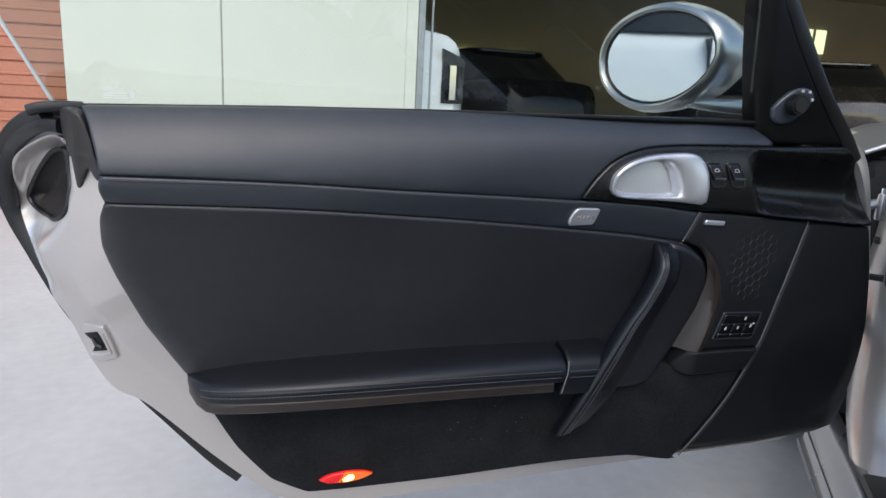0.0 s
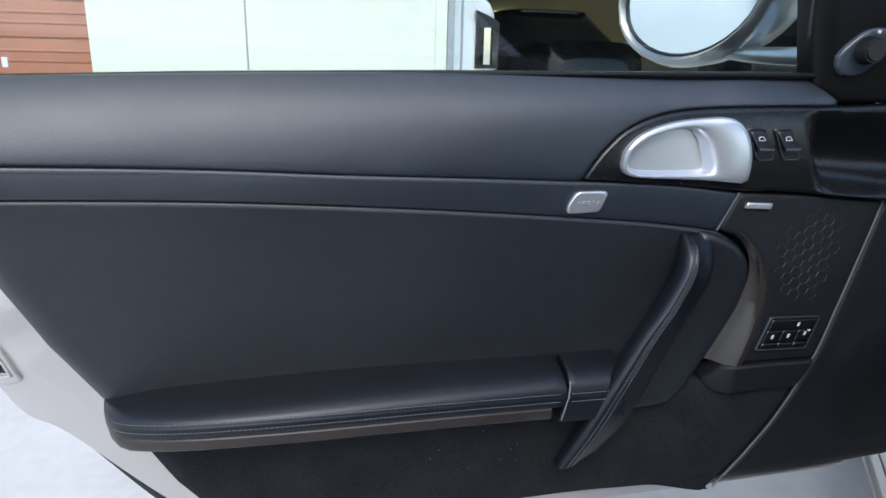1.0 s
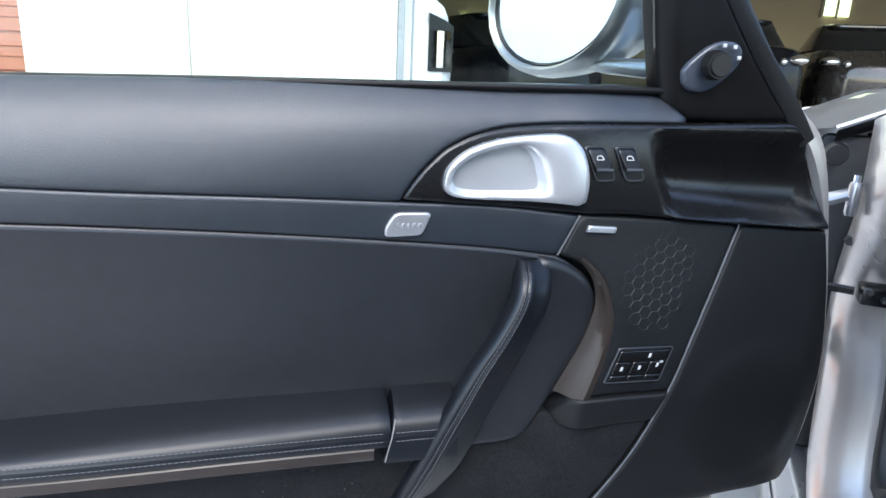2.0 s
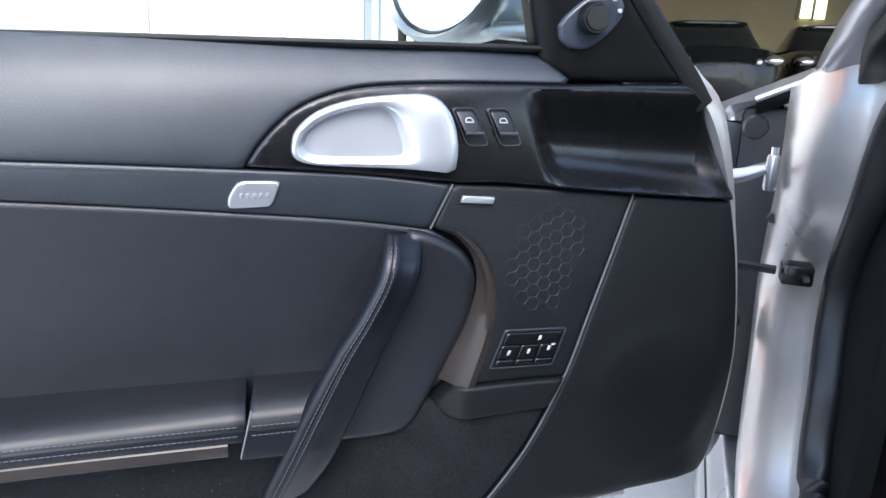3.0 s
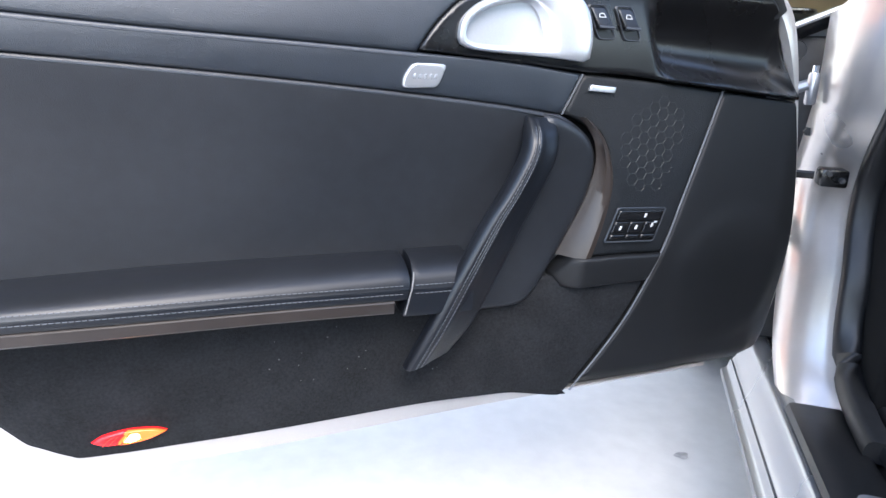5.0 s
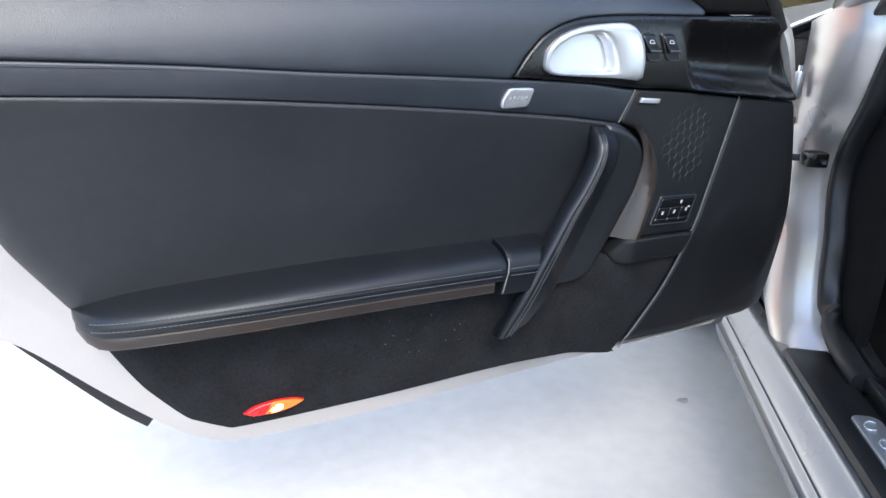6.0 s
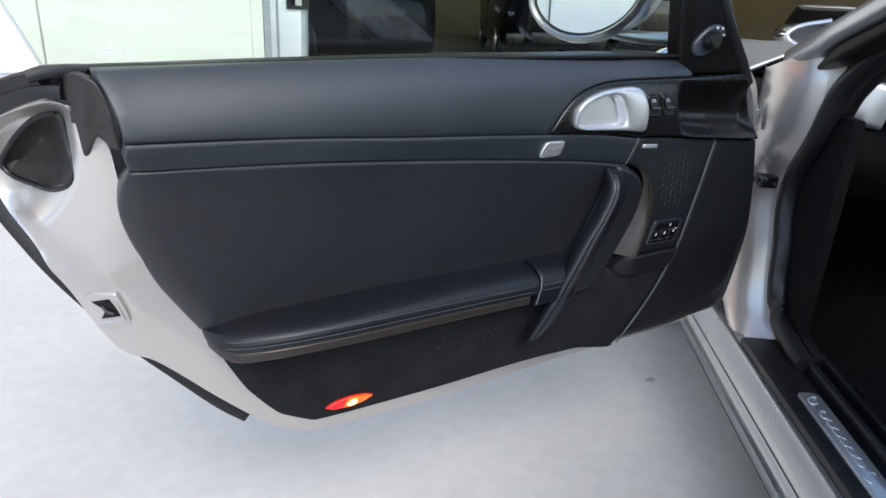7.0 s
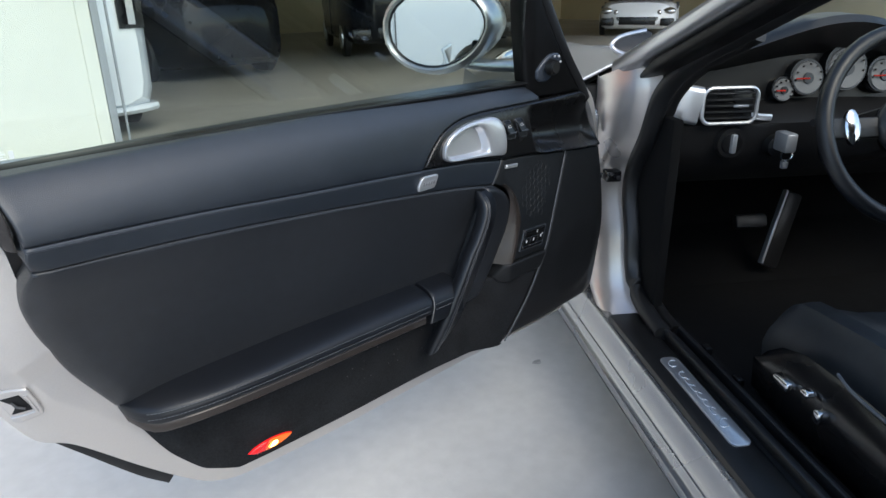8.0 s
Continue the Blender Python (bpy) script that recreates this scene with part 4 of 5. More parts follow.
speaker = part("speaker_panel", pad(outline([(0.541, 0.758), (0.64, 0.752), (0.733, 0.744)], SEAM[:4], [(0.668, 0.552), (0.62, 0.553), (0.566, 0.553)], [(0.566, 0.553), (0.580, 0.600), (0.586, 0.635), (0.583, 0.662), (0.574, 0.685), (0.558, 0.702), (0.522, 0.7155)], [(0.522, 0.7155), (0.541, 0.758)]), speaker_face, 0.004, 0.02, 0.01), GRILLE, door, "black finely perforated speaker panel")
# honeycomb support that shows through the speaker cloth
cells = []
R6 = 0.0078
for i in range(-9, 8):
    for j in range(-9, 9):
        cx, cz = 0.650 + R6 * 1.5 * i, 0.690 + R6 * math.sqrt(3) * (j + 0.5 * (i % 2))
        if math.hypot(cx - 0.650, cz - 0.680) < 0.052 and cx + 0.4 * (0.68 - cz) < 0.672:
            h = [(cx + R6 * 0.97 * math.cos(radians(60 * k)), 0, cz + R6 * 0.97 * math.sin(radians(60 * k))) for k in range(7)]
            cells.append(sweep([(a, speaker_face(a, c) + 0.0001, c) for a, _, c in h], disc(0.0003, 4), up=(0.1, 1, 0.2)))
part("honeycomb", joined(*cells), mat("grey_honeycomb", (0.0098, 0.0105, 0.0115), 0.5), speaker, "faint honeycomb behind the cloth")["kind"] = "stuff"
FRONT_EDGE = [(0.862, 0.732), (0.881, 0.66), (0.896, 0.56), (0.899, 0.47), (0.891, 0.405), (0.862, 0.366)]


def front_face(x, z):
    ring = math.hypot(x - 0.785, (z - 0.505))
    bulge = 0.0022 * max(0.0, min(1.0, (0.105 - ring) / 0.02))
    return skin(x, z) + 0.001 - bulge + 0.9 * max(0.0, 0.388 - z) + 0.5 * max(0.0, x - 0.855) ** 1.3


part("front_panel", pad(outline([(0.737, 0.7435), (0.79, 0.739), (0.862, 0.732)], FRONT_EDGE, [(0.862, 0.366), (0.7, 0.361), (0.5635, 0.359)], [(q[0] + 0.0035, q[1]) for q in SEAM[::-1]]), front_face, 0.004, 0.025, 0.009), FLATPLASTIC, door, "black front panel with a faint round bulge")

EDGE_RUN = even(curve([(0.782, 0.866, 0.020), (0.816, 0.833, 0.018), (0.840, 0.79, 0.013), (0.862, 0.734, 0.008), (0.881, 0.66, 0.006), (0.896, 0.56, 0.005), (0.899, 0.47, 0.005), (0.891, 0.405, 0.005), (0.868, 0.370, 0.005)]), 0.014)


def edge_rows(steps):
    out = []
    for x, z, w in EDGE_RUN:
        y = front_face(min(x, 0.895), min(z, 0.86))
        out.append([(x + a + b * w, y + d, z + 0.4 * (a + b * w) * (z > 0.72)) for a, b, d in steps])
    return out


part("front_edge_trim", loft(edge_rows(((-0.001, 0, 0.016), (0.0015, 0, 0.006), (0.002, 0.5, 0.006), (0.001, 1, 0.009), (0.002, 1, 0.020))), cap=False, closed=False), DOORPAINT, door, "narrow silver edge of the door")
part("front_shut_face", loft(edge_rows(((0.001, 1, 0.018), (0.003, 1, 0.045), (0.010, 1, 0.075), (0.022, 1, 0.10), (0.030, 1, 0.125))), cap=False, closed=False), SILVER, door, "silver front edge of the door")

# paler strip paints the light caught by each lower panel's top edge
for line in (STRIP_TOP, STRIP_LOW):
    part("seam_highlight", sweep(even(curve([(a, skin(a, b - 0.004) + 0.0004, b - 0.0040) for a, b in line]), 0.012), disc(0.0012, 6), up=(0.1, 1, 0)), PALE_LINE, door, "painted highlight along the panel seam")
rng = random.Random(4)
specks = []
for k in range(22):
    a, b = rng.uniform(0.2, 0.42), rng.uniform(0.40, 0.50)
    e = rng.uniform(0.0002, 0.0005)
    specks.append(box((a - e * rng.uniform(1, 2.5), skin(a, b) + 0.0048, b - e), (a + e, skin(a, b) + 0.0062, b + e)))
lint = part("lint", joined(*specks), LINT, door, "pale lint on the carpet", smooth=False)
lint["kind"] = "stuff"

# thin bright seams at the speaker panel's edges
seam_line = even(curve([(a + 0.0017, skin(a, b) + 0.0035, b) for a, b in SEAM[:-1] + [(0.569, 0.369)]]), 0.01)
part("seam_piping", sweep(seam_line, disc(0.0013, 6), up=(0.1, 1, 0)), THREAD, door, "thin grey piping")
part("seam_piping", sweep(even(curve([(0.540, skin(0.54, 0.758) + 0.003, 0.758), (0.530, skin(0.53, 0.737) + 0.003, 0.737), (0.520, skin(0.52, 0.715) + 0.003, 0.715)]), 0.008), disc(0.0012, 6), up=(0.1, 1, 0)), THREAD, door)

def body_y(x, z):
    """The face of the padded body behind the grab handle."""
    return 0.840 + 0.115 * (0.71 - z)


# the curved wall beside the speaker panel
wedge = []
for x0, x1, z in even(curve([(0.540, 0.545, 0.713), (0.553, 0.559, 0.702), (0.565, 0.573, 0.685), (0.571, 0.583, 0.660), (0.567, 0.586, 0.632), (0.556, 0.580, 0.600), (0.545, 0.573, 0.575), (0.536, 0.566, 0.551)]), 0.008):
    lo, hi = body_y(x0, z) + 0.006, skin(x1, z)
    wedge.append([(x0 - 0.002, lo, z), (x0 + 0.004, lo - 0.006, z), (x0 + 0.45 * (x1 - x0), lo + 0.62 * (hi - lo) - 0.005, z), (x0 + 0.8 * (x1 - x0), hi - 0.0015, z), (x1 + 0.002, hi + 0.0005, z), (x1 + 0.005, hi + 0.006, z)])
part("pocket_wall", loft(wedge, cap=False, closed=False), TRIMBROWN, door, "satin brown-grey curved wall")

# ---- switch pod with the release handle ----
POD_LOW = [(0.862, 0.735), (0.74, 0.7455), (0.64, 0.7545), (0.582, 0.7595), (0.54, 0.7605), (0.45, 0.7685), (0.353, 0.776)]


RING_OUT = outline([(0.392, 0.791), (0.396, 0.807), (0.416, 0.824), (0.45, 0.835), (0.495, 0.840), (0.517, 0.839), (0.530, 0.829), (0.538, 0.811), (0.5405, 0.79), (0.538, 0.770)], [(0.538, 0.770), (0.496, 0.7735), (0.43, 0.7765), (0.405, 0.779), (0.394, 0.784), (0.392, 0.791)], step=0.004)
RING_IN = outline([(0.3985, 0.793), (0.405, 0.807), (0.426, 0.820), (0.455, 0.8275), (0.476, 0.828), (0.488, 0.819), (0.494, 0.803), (0.497, 0.788), (0.489, 0.7815), (0.425, 0.7815), (0.403, 0.785), (0.3985, 0.793)], step=0.004)


def pod_face(x, z):
    """Flat at the rear; towards the front a scoop over a proud lip."""
    y = skin(x, z) - 0.002
    q = np.array([[x, z]])
    if inside(q, RING_OUT)[0] and rim_distance(q, RING_OUT)[0] > 0.003:
        y += 0.03
    if x > 0.58:
        k = min(1.0, max(0.0, (x - 0.600 - 0.35 * (0.846 - z)) / 0.030))
        k = k * k * (3 - 2 * k)
        low, top = 0.7585 - 0.085 * (x - 0.63), 0.8475
        u = min(1.0, max(0.0, (z - low) / (top - low)))
        deep = math.sin(math.pi * u ** 0.75) ** 1.1
        lip = -0.007 * math.exp(-((z - low) / 0.009) ** 2)
        y += k * (0.029 * deep + lip) * min(1.0, max(0.0, (0.872 - x) / 0.05))
    return y


pod = part("switch_pod", pad(outline(POD_TOP + [(0.72, 0.854), (0.790, 0.856)], [(0.790, 0.856), (0.816, 0.833), (0.839, 0.79), (0.862, 0.735)], POD_LOW), pod_face, 0.004, 0.025, 0.004), GLOSS, door, "glossy black pod with a scooped tray")

BOWL = np.array((0.451, 0.804))
REACH = np.array(sorted((math.atan2(q[1] - BOWL[1], q[0] - BOWL[0]), float(np.hypot(*(q - BOWL)))) for q in even(np.r_[RING_IN, RING_IN[:1]], 0.001)))
REACH = np.r_[[REACH[-1] - (2 * math.pi, 0)], REACH, [REACH[0] + (2 * math.pi, 0)]]


# rings round the bowl: how far from the inner rim (1) to the outer one (2), or towards the middle (0), and how deep
TURN = np.linspace(-math.pi, math.pi, 97)[:-1]
FAR = np.array(sorted((math.atan2(q[1] - BOWL[1], q[0] - BOWL[0]), float(np.hypot(*(q - BOWL)))) for q in even(np.r_[RING_OUT, RING_OUT[:1]], 0.001)))
FAR = np.r_[[FAR[-1] - (2 * math.pi, 0)], FAR, [FAR[0] + (2 * math.pi, 0)]]


def handle_ring(k, deep):
    out = []
    for a in TURN:
        ri, ro = np.interp(a, REACH[:, 0], REACH[:, 1]), np.interp(a, FAR[:, 0], FAR[:, 1])
        r = ri * k if k <= 1 else ri + (ro - ri) * (k - 1)
        x, z = BOWL[0] + r * math.cos(a), BOWL[1] + r * math.sin(a)
        out.append((x, skin(x, z) - 0.009 - 0.005 * max(0, (x - 0.48) / 0.06) + deep, z))
    return out


handle = part("release_handle", loft([handle_ring(k, d) for k, d in ((2.0, 0.014), (2.0, 0.0035), (1.95, 0.0012), (1.85, 0.0), (1.5, -0.0008), (1.2, -0.0004), (1.07, 0.0004), (1.0, 0.0022), (0.975, 0.0055), (0.95, 0.0095), (0.91, 0.014), (0.84, 0.0185), (0.72, 0.022), (0.55, 0.0245), (0.3, 0.0265), (0.04, 0.027))]), SATIN, pod, "satin silver door release with a hollow bowl")


def slab(ring, off, r, depth, material, name, parent, label="", step=0.006):
    return part(name, pad(ring, lambda x, z: skin(x, z) - off, r, depth, step), material, parent, label)


for x0 in (0.5535, 0.5865):
    def tip(u, z):
        """A corner of the leaning switch: u across, z up."""
        return (x0 + u + 0.45 * (0.812 - z), z)
    rocker = slab(outline([tip(-0.0115, 0.826), tip(-0.009, 0.829), tip(0.009, 0.8295), tip(0.0115, 0.827)], [tip(0.0115, 0.827), tip(0.0115, 0.797)], [tip(0.0115, 0.797), tip(0.009, 0.7945), tip(-0.009, 0.794), tip(-0.0115, 0.797)], [tip(-0.0115, 0.797), tip(-0.0115, 0.826)], step=0.003), 0.0034, 0.0016, 0.006, PLASTIC, "switch_surround", pod, step=0.004)
    part("window_switch", pad(outline([tip(-0.0092, 0.8265), tip(0.0092, 0.827)], [tip(0.0092, 0.827), tip(0.0092, 0.806)], [tip(0.0092, 0.806), tip(-0.0092, 0.8055)], [tip(-0.0092, 0.8055), tip(-0.0092, 0.8265)], step=0.003), lambda x, z: skin(x, z) - 0.0052 - 0.30 * (0.827 - z), 0.002, 0.008, 0.004), GLOSS, rocker, "black rocker switch")
    edge_ring = [tip(-0.0105, 0.8255), tip(-0.008, 0.8285), tip(0.008, 0.8288), tip(0.0105, 0.8262), tip(0.0105, 0.7985), tip(0.008, 0.7955), tip(-0.008, 0.7950), tip(-0.0105, 0.798), tip(-0.0105, 0.8255)]
    part("switch_rim", sweep(even([(a, skin(a, b) - 0.0048, b) for a, b in edge_ring], 0.002), disc(0.0006, 5), up=(0.1, 1, 0.1)), PALE_LINE, rocker, "thin grey rim")
    # light line along the rocker's lower edge, painted as a pale strip
    part("rocker_highlight", sweep([(tip(u, 0.8068)[0], skin(x0, 0.807) - 0.0108, 0.8068) for u in np.linspace(-0.0088, 0.0088, 7)], disc(0.0017, 8), up=(0, 1, 0.2)), PALE_LINE, rocker, "painted highlight on the rocker edge")
    glyph = [tip(-0.004, 0.8165), tip(-0.002, 0.820), tip(0.003, 0.8205), tip(0.0038, 0.8165), tip(-0.004, 0.8165)]
    part("switch_mark", sweep(even([(a, skin(a, b) - 0.0056 - 0.30 * (0.827 - b), b) for a, b in glyph], 0.0015), disc(0.0005, 5), up=(0.1, 1, 0.1)), WHITEMARK, rocker, "white printed window mark")

# ---- badges ----
badge = slab(outline([(0.3375, 0.742), (0.3385, 0.750), (0.3455, 0.761), (0.352, 0.7635)], [(0.352, 0.7635), (0.379, 0.763), (0.3815, 0.759)], [(0.3815, 0.759), (0.3755, 0.744), (0.371, 0.7405)], [(0.371, 0.7405), (0.342, 0.7395), (0.3375, 0.742)], step=0.003), 0.004, 0.002, 0.006, SATIN, "badge", door, "small satin metal badge", 0.004)
for k in range(5):
    bx = 0.347 + k * 0.0055
    slab(outline([(bx, 0.7485), (bx + 0.001, 0.7535)], [(bx + 0.001, 0.7535), (bx + 0.0045, 0.7535)], [(bx + 0.0045, 0.7535), (bx + 0.0035, 0.7485)], [(bx + 0.0035, 0.7485), (bx, 0.7485)], step=0.002), 0.0042, 0.0003, 0.001, LETTERS, "lettering_bar", badge, "", 0.003)
slab(outline([(0.5475, 0.741), (0.5495, 0.7475)], [(0.5495, 0.7475), (0.5815, 0.7455)], [(0.5815, 0.7455), (0.580, 0.739)], [(0.580, 0.739), (0.5475, 0.741)], step=0.003), 0.002, 0.001, 0.003, SATIN, "speaker_badge", door, "small silver lettered tag", 0.004)

# ---- armrest ----
BACK = [(-0.150, 0.536), (-0.135, 0.5425), (-0.121, 0.546), (-0.08, 0.552), (0.025, 0.558), (0.14, 0.562), (0.34, 0.564), (0.47, 0.566)]
LIP = [(-0.150, 0.532), (-0.135, 0.5330), (-0.11, 0.5370), (-0.05, 0.5430), (0.05, 0.5450), (0.2, 0.5445), (0.34, 0.5420), (0.47, 0.542)]
OUT = [(-0.150, 0.004), (-0.146, 0.014), (-0.135, 0.028), (-0.11, 0.048), (-0.05, 0.066), (0.05, 0.070), (0.2, 0.064), (0.34, 0.057), (0.47, 0.055)]
SEE = {k: np.array(curve(v, 6)) for k, v in (("back", BACK), ("lip", LIP), ("out", OUT))}


def arm_at(x):
    b, f, o = (np.interp(x, SEE[k][:, 0], SEE[k][:, 1]) for k in ("back", "lip", "out"))
    return b, f, o, skin(x, b)


# cushion section: how far out, and how far below the back line; the welt lies between two stitched rolls
CUSHION = [(0.0, 0.0), (0.12, 0.02), (0.25, 0.045), (0.38, 0.085), (0.50, 0.14), (0.61, 0.21), (0.70, 0.295), (0.78, 0.40), (0.845, 0.52), (0.90, 0.66), (0.94, 0.82), (0.966, 1.0)]
WELT = [(0.978, 0.0022), (0.982, 0.0036), (0.986, 0.0040), (0.990, 0.0052), (0.990, 0.0075), (0.986, 0.0086), (0.986, 0.0095), (0.988, 0.0110), (0.982, 0.0150), (0.96, 0.0165)]


def arm_ring(x, grow=0.0, deep=1.0):
    b, f, o, y = arm_at(x)
    h, k = b - f, min(1.0, 0.3 + o / 0.06)
    pts = [(y + 0.012, b + grow)] + [(y - u * o, b - v * h + grow) for u, v in CUSHION] + [(y - u * (o + grow), f - v * k * (deep if v > 0.0105 else 1.0)) for u, v in WELT] + [(y + 0.012, f - 0.0165 * k * deep)]
    return [(x, p, q) for p, q in pts]


arm = part("armrest", loft([arm_ring(x) for x in np.r_[np.linspace(-0.15, -0.1, 14), np.linspace(-0.092, 0.3425, 40)]] + [arm_ring(0.3445, -0.001)]), NAPPA, door, "black stitched leather armrest")


def cap_ring(x):
    """The cap's rear end leans forward towards its foot."""
    return [(p + 0.25 * max(-0.03, q - arm_at(x)[1]) * max(0.0, 1 - (x - 0.3455) / 0.05), y, q) for p, y, q in arm_ring(x, 0.0008, 2.1)]


cap = part("armrest_cap", loft([[(a, y + 0.002, b) for a, y, b in cap_ring(0.3455)]] + [cap_ring(x) for x in np.linspace(0.347, 0.415, 10)]), NAPPA, door, "short leather cap of the armrest")
part("edge_seam", sweep([(a - 0.0003, y - 0.0006, b) for a, y, b in cap_ring(0.347)[9:22]], disc(0.0009, 5), up=(1, 0.1, 0.1)), mat("pale_edge_thread", (0.16, 0.155, 0.15), 0.6), cap, "pale stitched edge")
for u, drop, holder, x0, x1 in ((0.975, 0.0002, arm, -0.13, 0.338), (0.991, 0.0090, arm, -0.13, 0.338), (0.988, 0.0002, cap, 0.35, 0.412), (1.006, 0.0090, cap, 0.35, 0.412)):
    part("stitching", dashes([(x, arm_at(x)[3] - arm_at(x)[2] * u, arm_at(x)[1] - drop) for x in np.linspace(x0, x1, 50)], 0.0038, 0.0014, 0.00045), THREAD, holder, "fine grey stitching")


def ledge_ring(x):
    b, f, o, y = arm_at(x)
    k = min(1.0, 0.3 + o / 0.06)
    o *= 0.965
    top, low = f - 0.0170 * k, f - 0.0315 * k
    return [(x, p, q) for p, q in ((y + 0.012, top), (y - 0.97 * o, top), (y - o, top - 0.002), (y - 0.985 * o, low + 0.002), (y - 0.95 * o, low), (y + 0.012, low))]


lid = part("pocket_lid", loft([ledge_ring(x) for x in np.linspace(-0.147, 0.328, 44)]), TRIMBROWN, door, "brown-grey satin trim under the armrest")

# ---- grab handle and the padded body behind it ----
part("grip_body", pad(outline([(0.498, 0.7155), (0.519, 0.7115), (0.545, 0.699), (0.561, 0.682), (0.568, 0.660), (0.564, 0.622), (0.549, 0.582), (0.531, 0.540), (0.514, 0.504), (0.500, 0.490), (0.480, 0.485), (0.45, 0.484)], [(0.45, 0.484), (0.43, 0.484)], [(0.43, 0.484), (0.46, 0.6), (0.498, 0.7155)]), body_y, 0.010, 0.05, 0.008), LEATHER, door, "padded leather body behind the grab handle")
# the grab handle lies between a near edge, with a stitched ridge beside it, and a far edge
NEAR = [(0.477, 0.846, 0.713), (0.4705, 0.826, 0.696), (0.4645, 0.818, 0.675), (0.4465, 0.815, 0.640), (0.426, 0.8145, 0.607), (0.398, 0.815, 0.552), (0.371, 0.821, 0.492), (0.348, 0.835, 0.434)]
AWAY = [(0.509, 0.846, 0.711), (0.509, 0.828, 0.692), (0.503, 0.820, 0.668), (0.486, 0.8175, 0.6325), (0.467, 0.8195, 0.592), (0.444, 0.8245, 0.535), (0.424, 0.831, 0.487), (0.402, 0.845, 0.447)]
near_line, away_line = (np.array(curve(q, 6)) for q in (NEAR, AWAY))
GRIP_SECTION = [(0.06, 0.020), (-0.01, 0.014), (-0.02, 0.006), (0.0, 0.000), (0.06, -0.0045), (0.13, -0.0062), (0.20, -0.0066), (0.225, -0.0056), (0.25, -0.0066), (0.33, -0.0068), (0.40, -0.0052), (0.55, -0.0025), (0.75, -0.0008), (0.92, 0.0008), (0.98, 0.003), (1.0, 0.008), (0.96, 0.014), (0.9, 0.020)]
SWELL = [min(1.0, 0.45 + 0.12 * k) for k in range(len(near_line))]


def grip_point(k, u, v):
    a, b = near_line[k], away_line[k]
    q = a + (b - a) * u
    return (q[0], q[1] + v * SWELL[k], q[2])


grip = part("grab_handle", loft([[grip_point(k, u, v) for u, v in GRIP_SECTION] for k in range(len(near_line))]), NAPPA, door, "black leather grab handle with stitching")
for u, v in ((0.165, -0.0066), (0.285, -0.0070)):
    part("stitching", dashes([grip_point(k, u, v) for k in range(3, len(near_line))], 0.0034, 0.0014, 0.00042), THREAD, grip, "grey stitching")

# ---- memory switches, ledge and courtesy lamp ----
LEDGE_TOP = [(0.553, 0.5515), (0.61, 0.5525), (0.6665, 0.5515)]
part("lower_ledge", pad(outline(LEDGE_TOP, [(0.6665, 0.5515), (0.651, 0.5175)], [(0.651, 0.5175), (0.6, 0.5165), (0.541, 0.5135)], [(0.541, 0.5135), (0.531, 0.5265)], [(0.531, 0.5265), (0.548, 0.5510), (0.553, 0.5515)]), lambda x, z: skin(max(x, 0.575), z) - 0.004 + 0.9 * max(0, 0.556 - x), 0.004, 0.035, 0.007), FLATPLASTIC, door, "black plastic ledge")


def slant(u, v):
    """A place on the memory panel: u across, v up, both from 0 to 1."""
    return (0.582 + 0.0155 * v + u * (0.070 - 0.002 * v), 0.571 + 0.0395 * v - 0.002 * u)


def tile(u0, v0, u1, v1, off, r, depth, material, name, label=""):
    return slab(outline([slant(u0, v0), slant(u0, v1)], [slant(u0, v1), slant(u1, v1)], [slant(u1, v1), slant(u1, v0)], [slant(u1, v0), slant(u0, v0)], step=0.0025), off, r, depth, material, name, panel if name != "memory_switch_panel" else door, label, 0.004)


panel = tile(0, 0, 1, 1, 0.0005, 0.002, 0.006, PLASTIC, "memory_switch_panel", "black panel with seat memory keys")
rim_line = [slant(u, v) for u, v in ((0.01, 0.01), (0.01, 0.97), (0.03, 1.0), (0.97, 1.0), (0.99, 0.97), (0.99, 0.03), (0.97, 0.0), (0.03, 0.0), (0.01, 0.01))]
part("panel_rim", sweep(even([(a, skin(a, b) - 0.0012, b) for a, b in rim_line], 0.004), disc(0.0009, 5), up=(0.1, 1, 0.1)), PALE_LINE, panel, "thin grey rim")
for u0, u1 in ((0.05, 0.34), (0.36, 0.645), (0.665, 0.95)):
    tile(u0, 0.25, u1, 0.60, 0.0030, 0.0012, 0.004, GLOSS, "memory_key")
    tile(u0, 0.09, u1, 0.225, 0.0042, 0.0016, 0.004, GLOSS, "key_lip", "rounded key edge")
tile(0.05, 0.625, 0.95, 0.93, 0.0030, 0.0012, 0.004, GLOSS, "memory_key")
for u, v in ((0.19, 0.42), (0.50, 0.44), (0.81, 0.50), (0.60, 0.79)):
    tile(u - 0.022, v - 0.06, u + 0.022, v + 0.06, 0.0036, 0.0003, 0.001, WHITEMARK, "key_mark", "white printed mark")
tile(0.835, 0.56, 0.89, 0.61, 0.0036, 0.0003, 0.001, WHITEMARK, "key_mark", "white printed mark")

LENS = [(0.017, 0.3585), (0.03, 0.3665), (0.055, 0.3715), (0.080, 0.3705), (0.094, 0.366)]
lamp = slab(outline(LENS, [(0.094, 0.366), (0.075, 0.3575), (0.05, 0.353), (0.03, 0.353), (0.017, 0.3585)], step=0.003), -0.001, 0.004, 0.006, LAMP_RED, "courtesy_lamp", door, "lit red and amber courtesy lamp", 0.004)
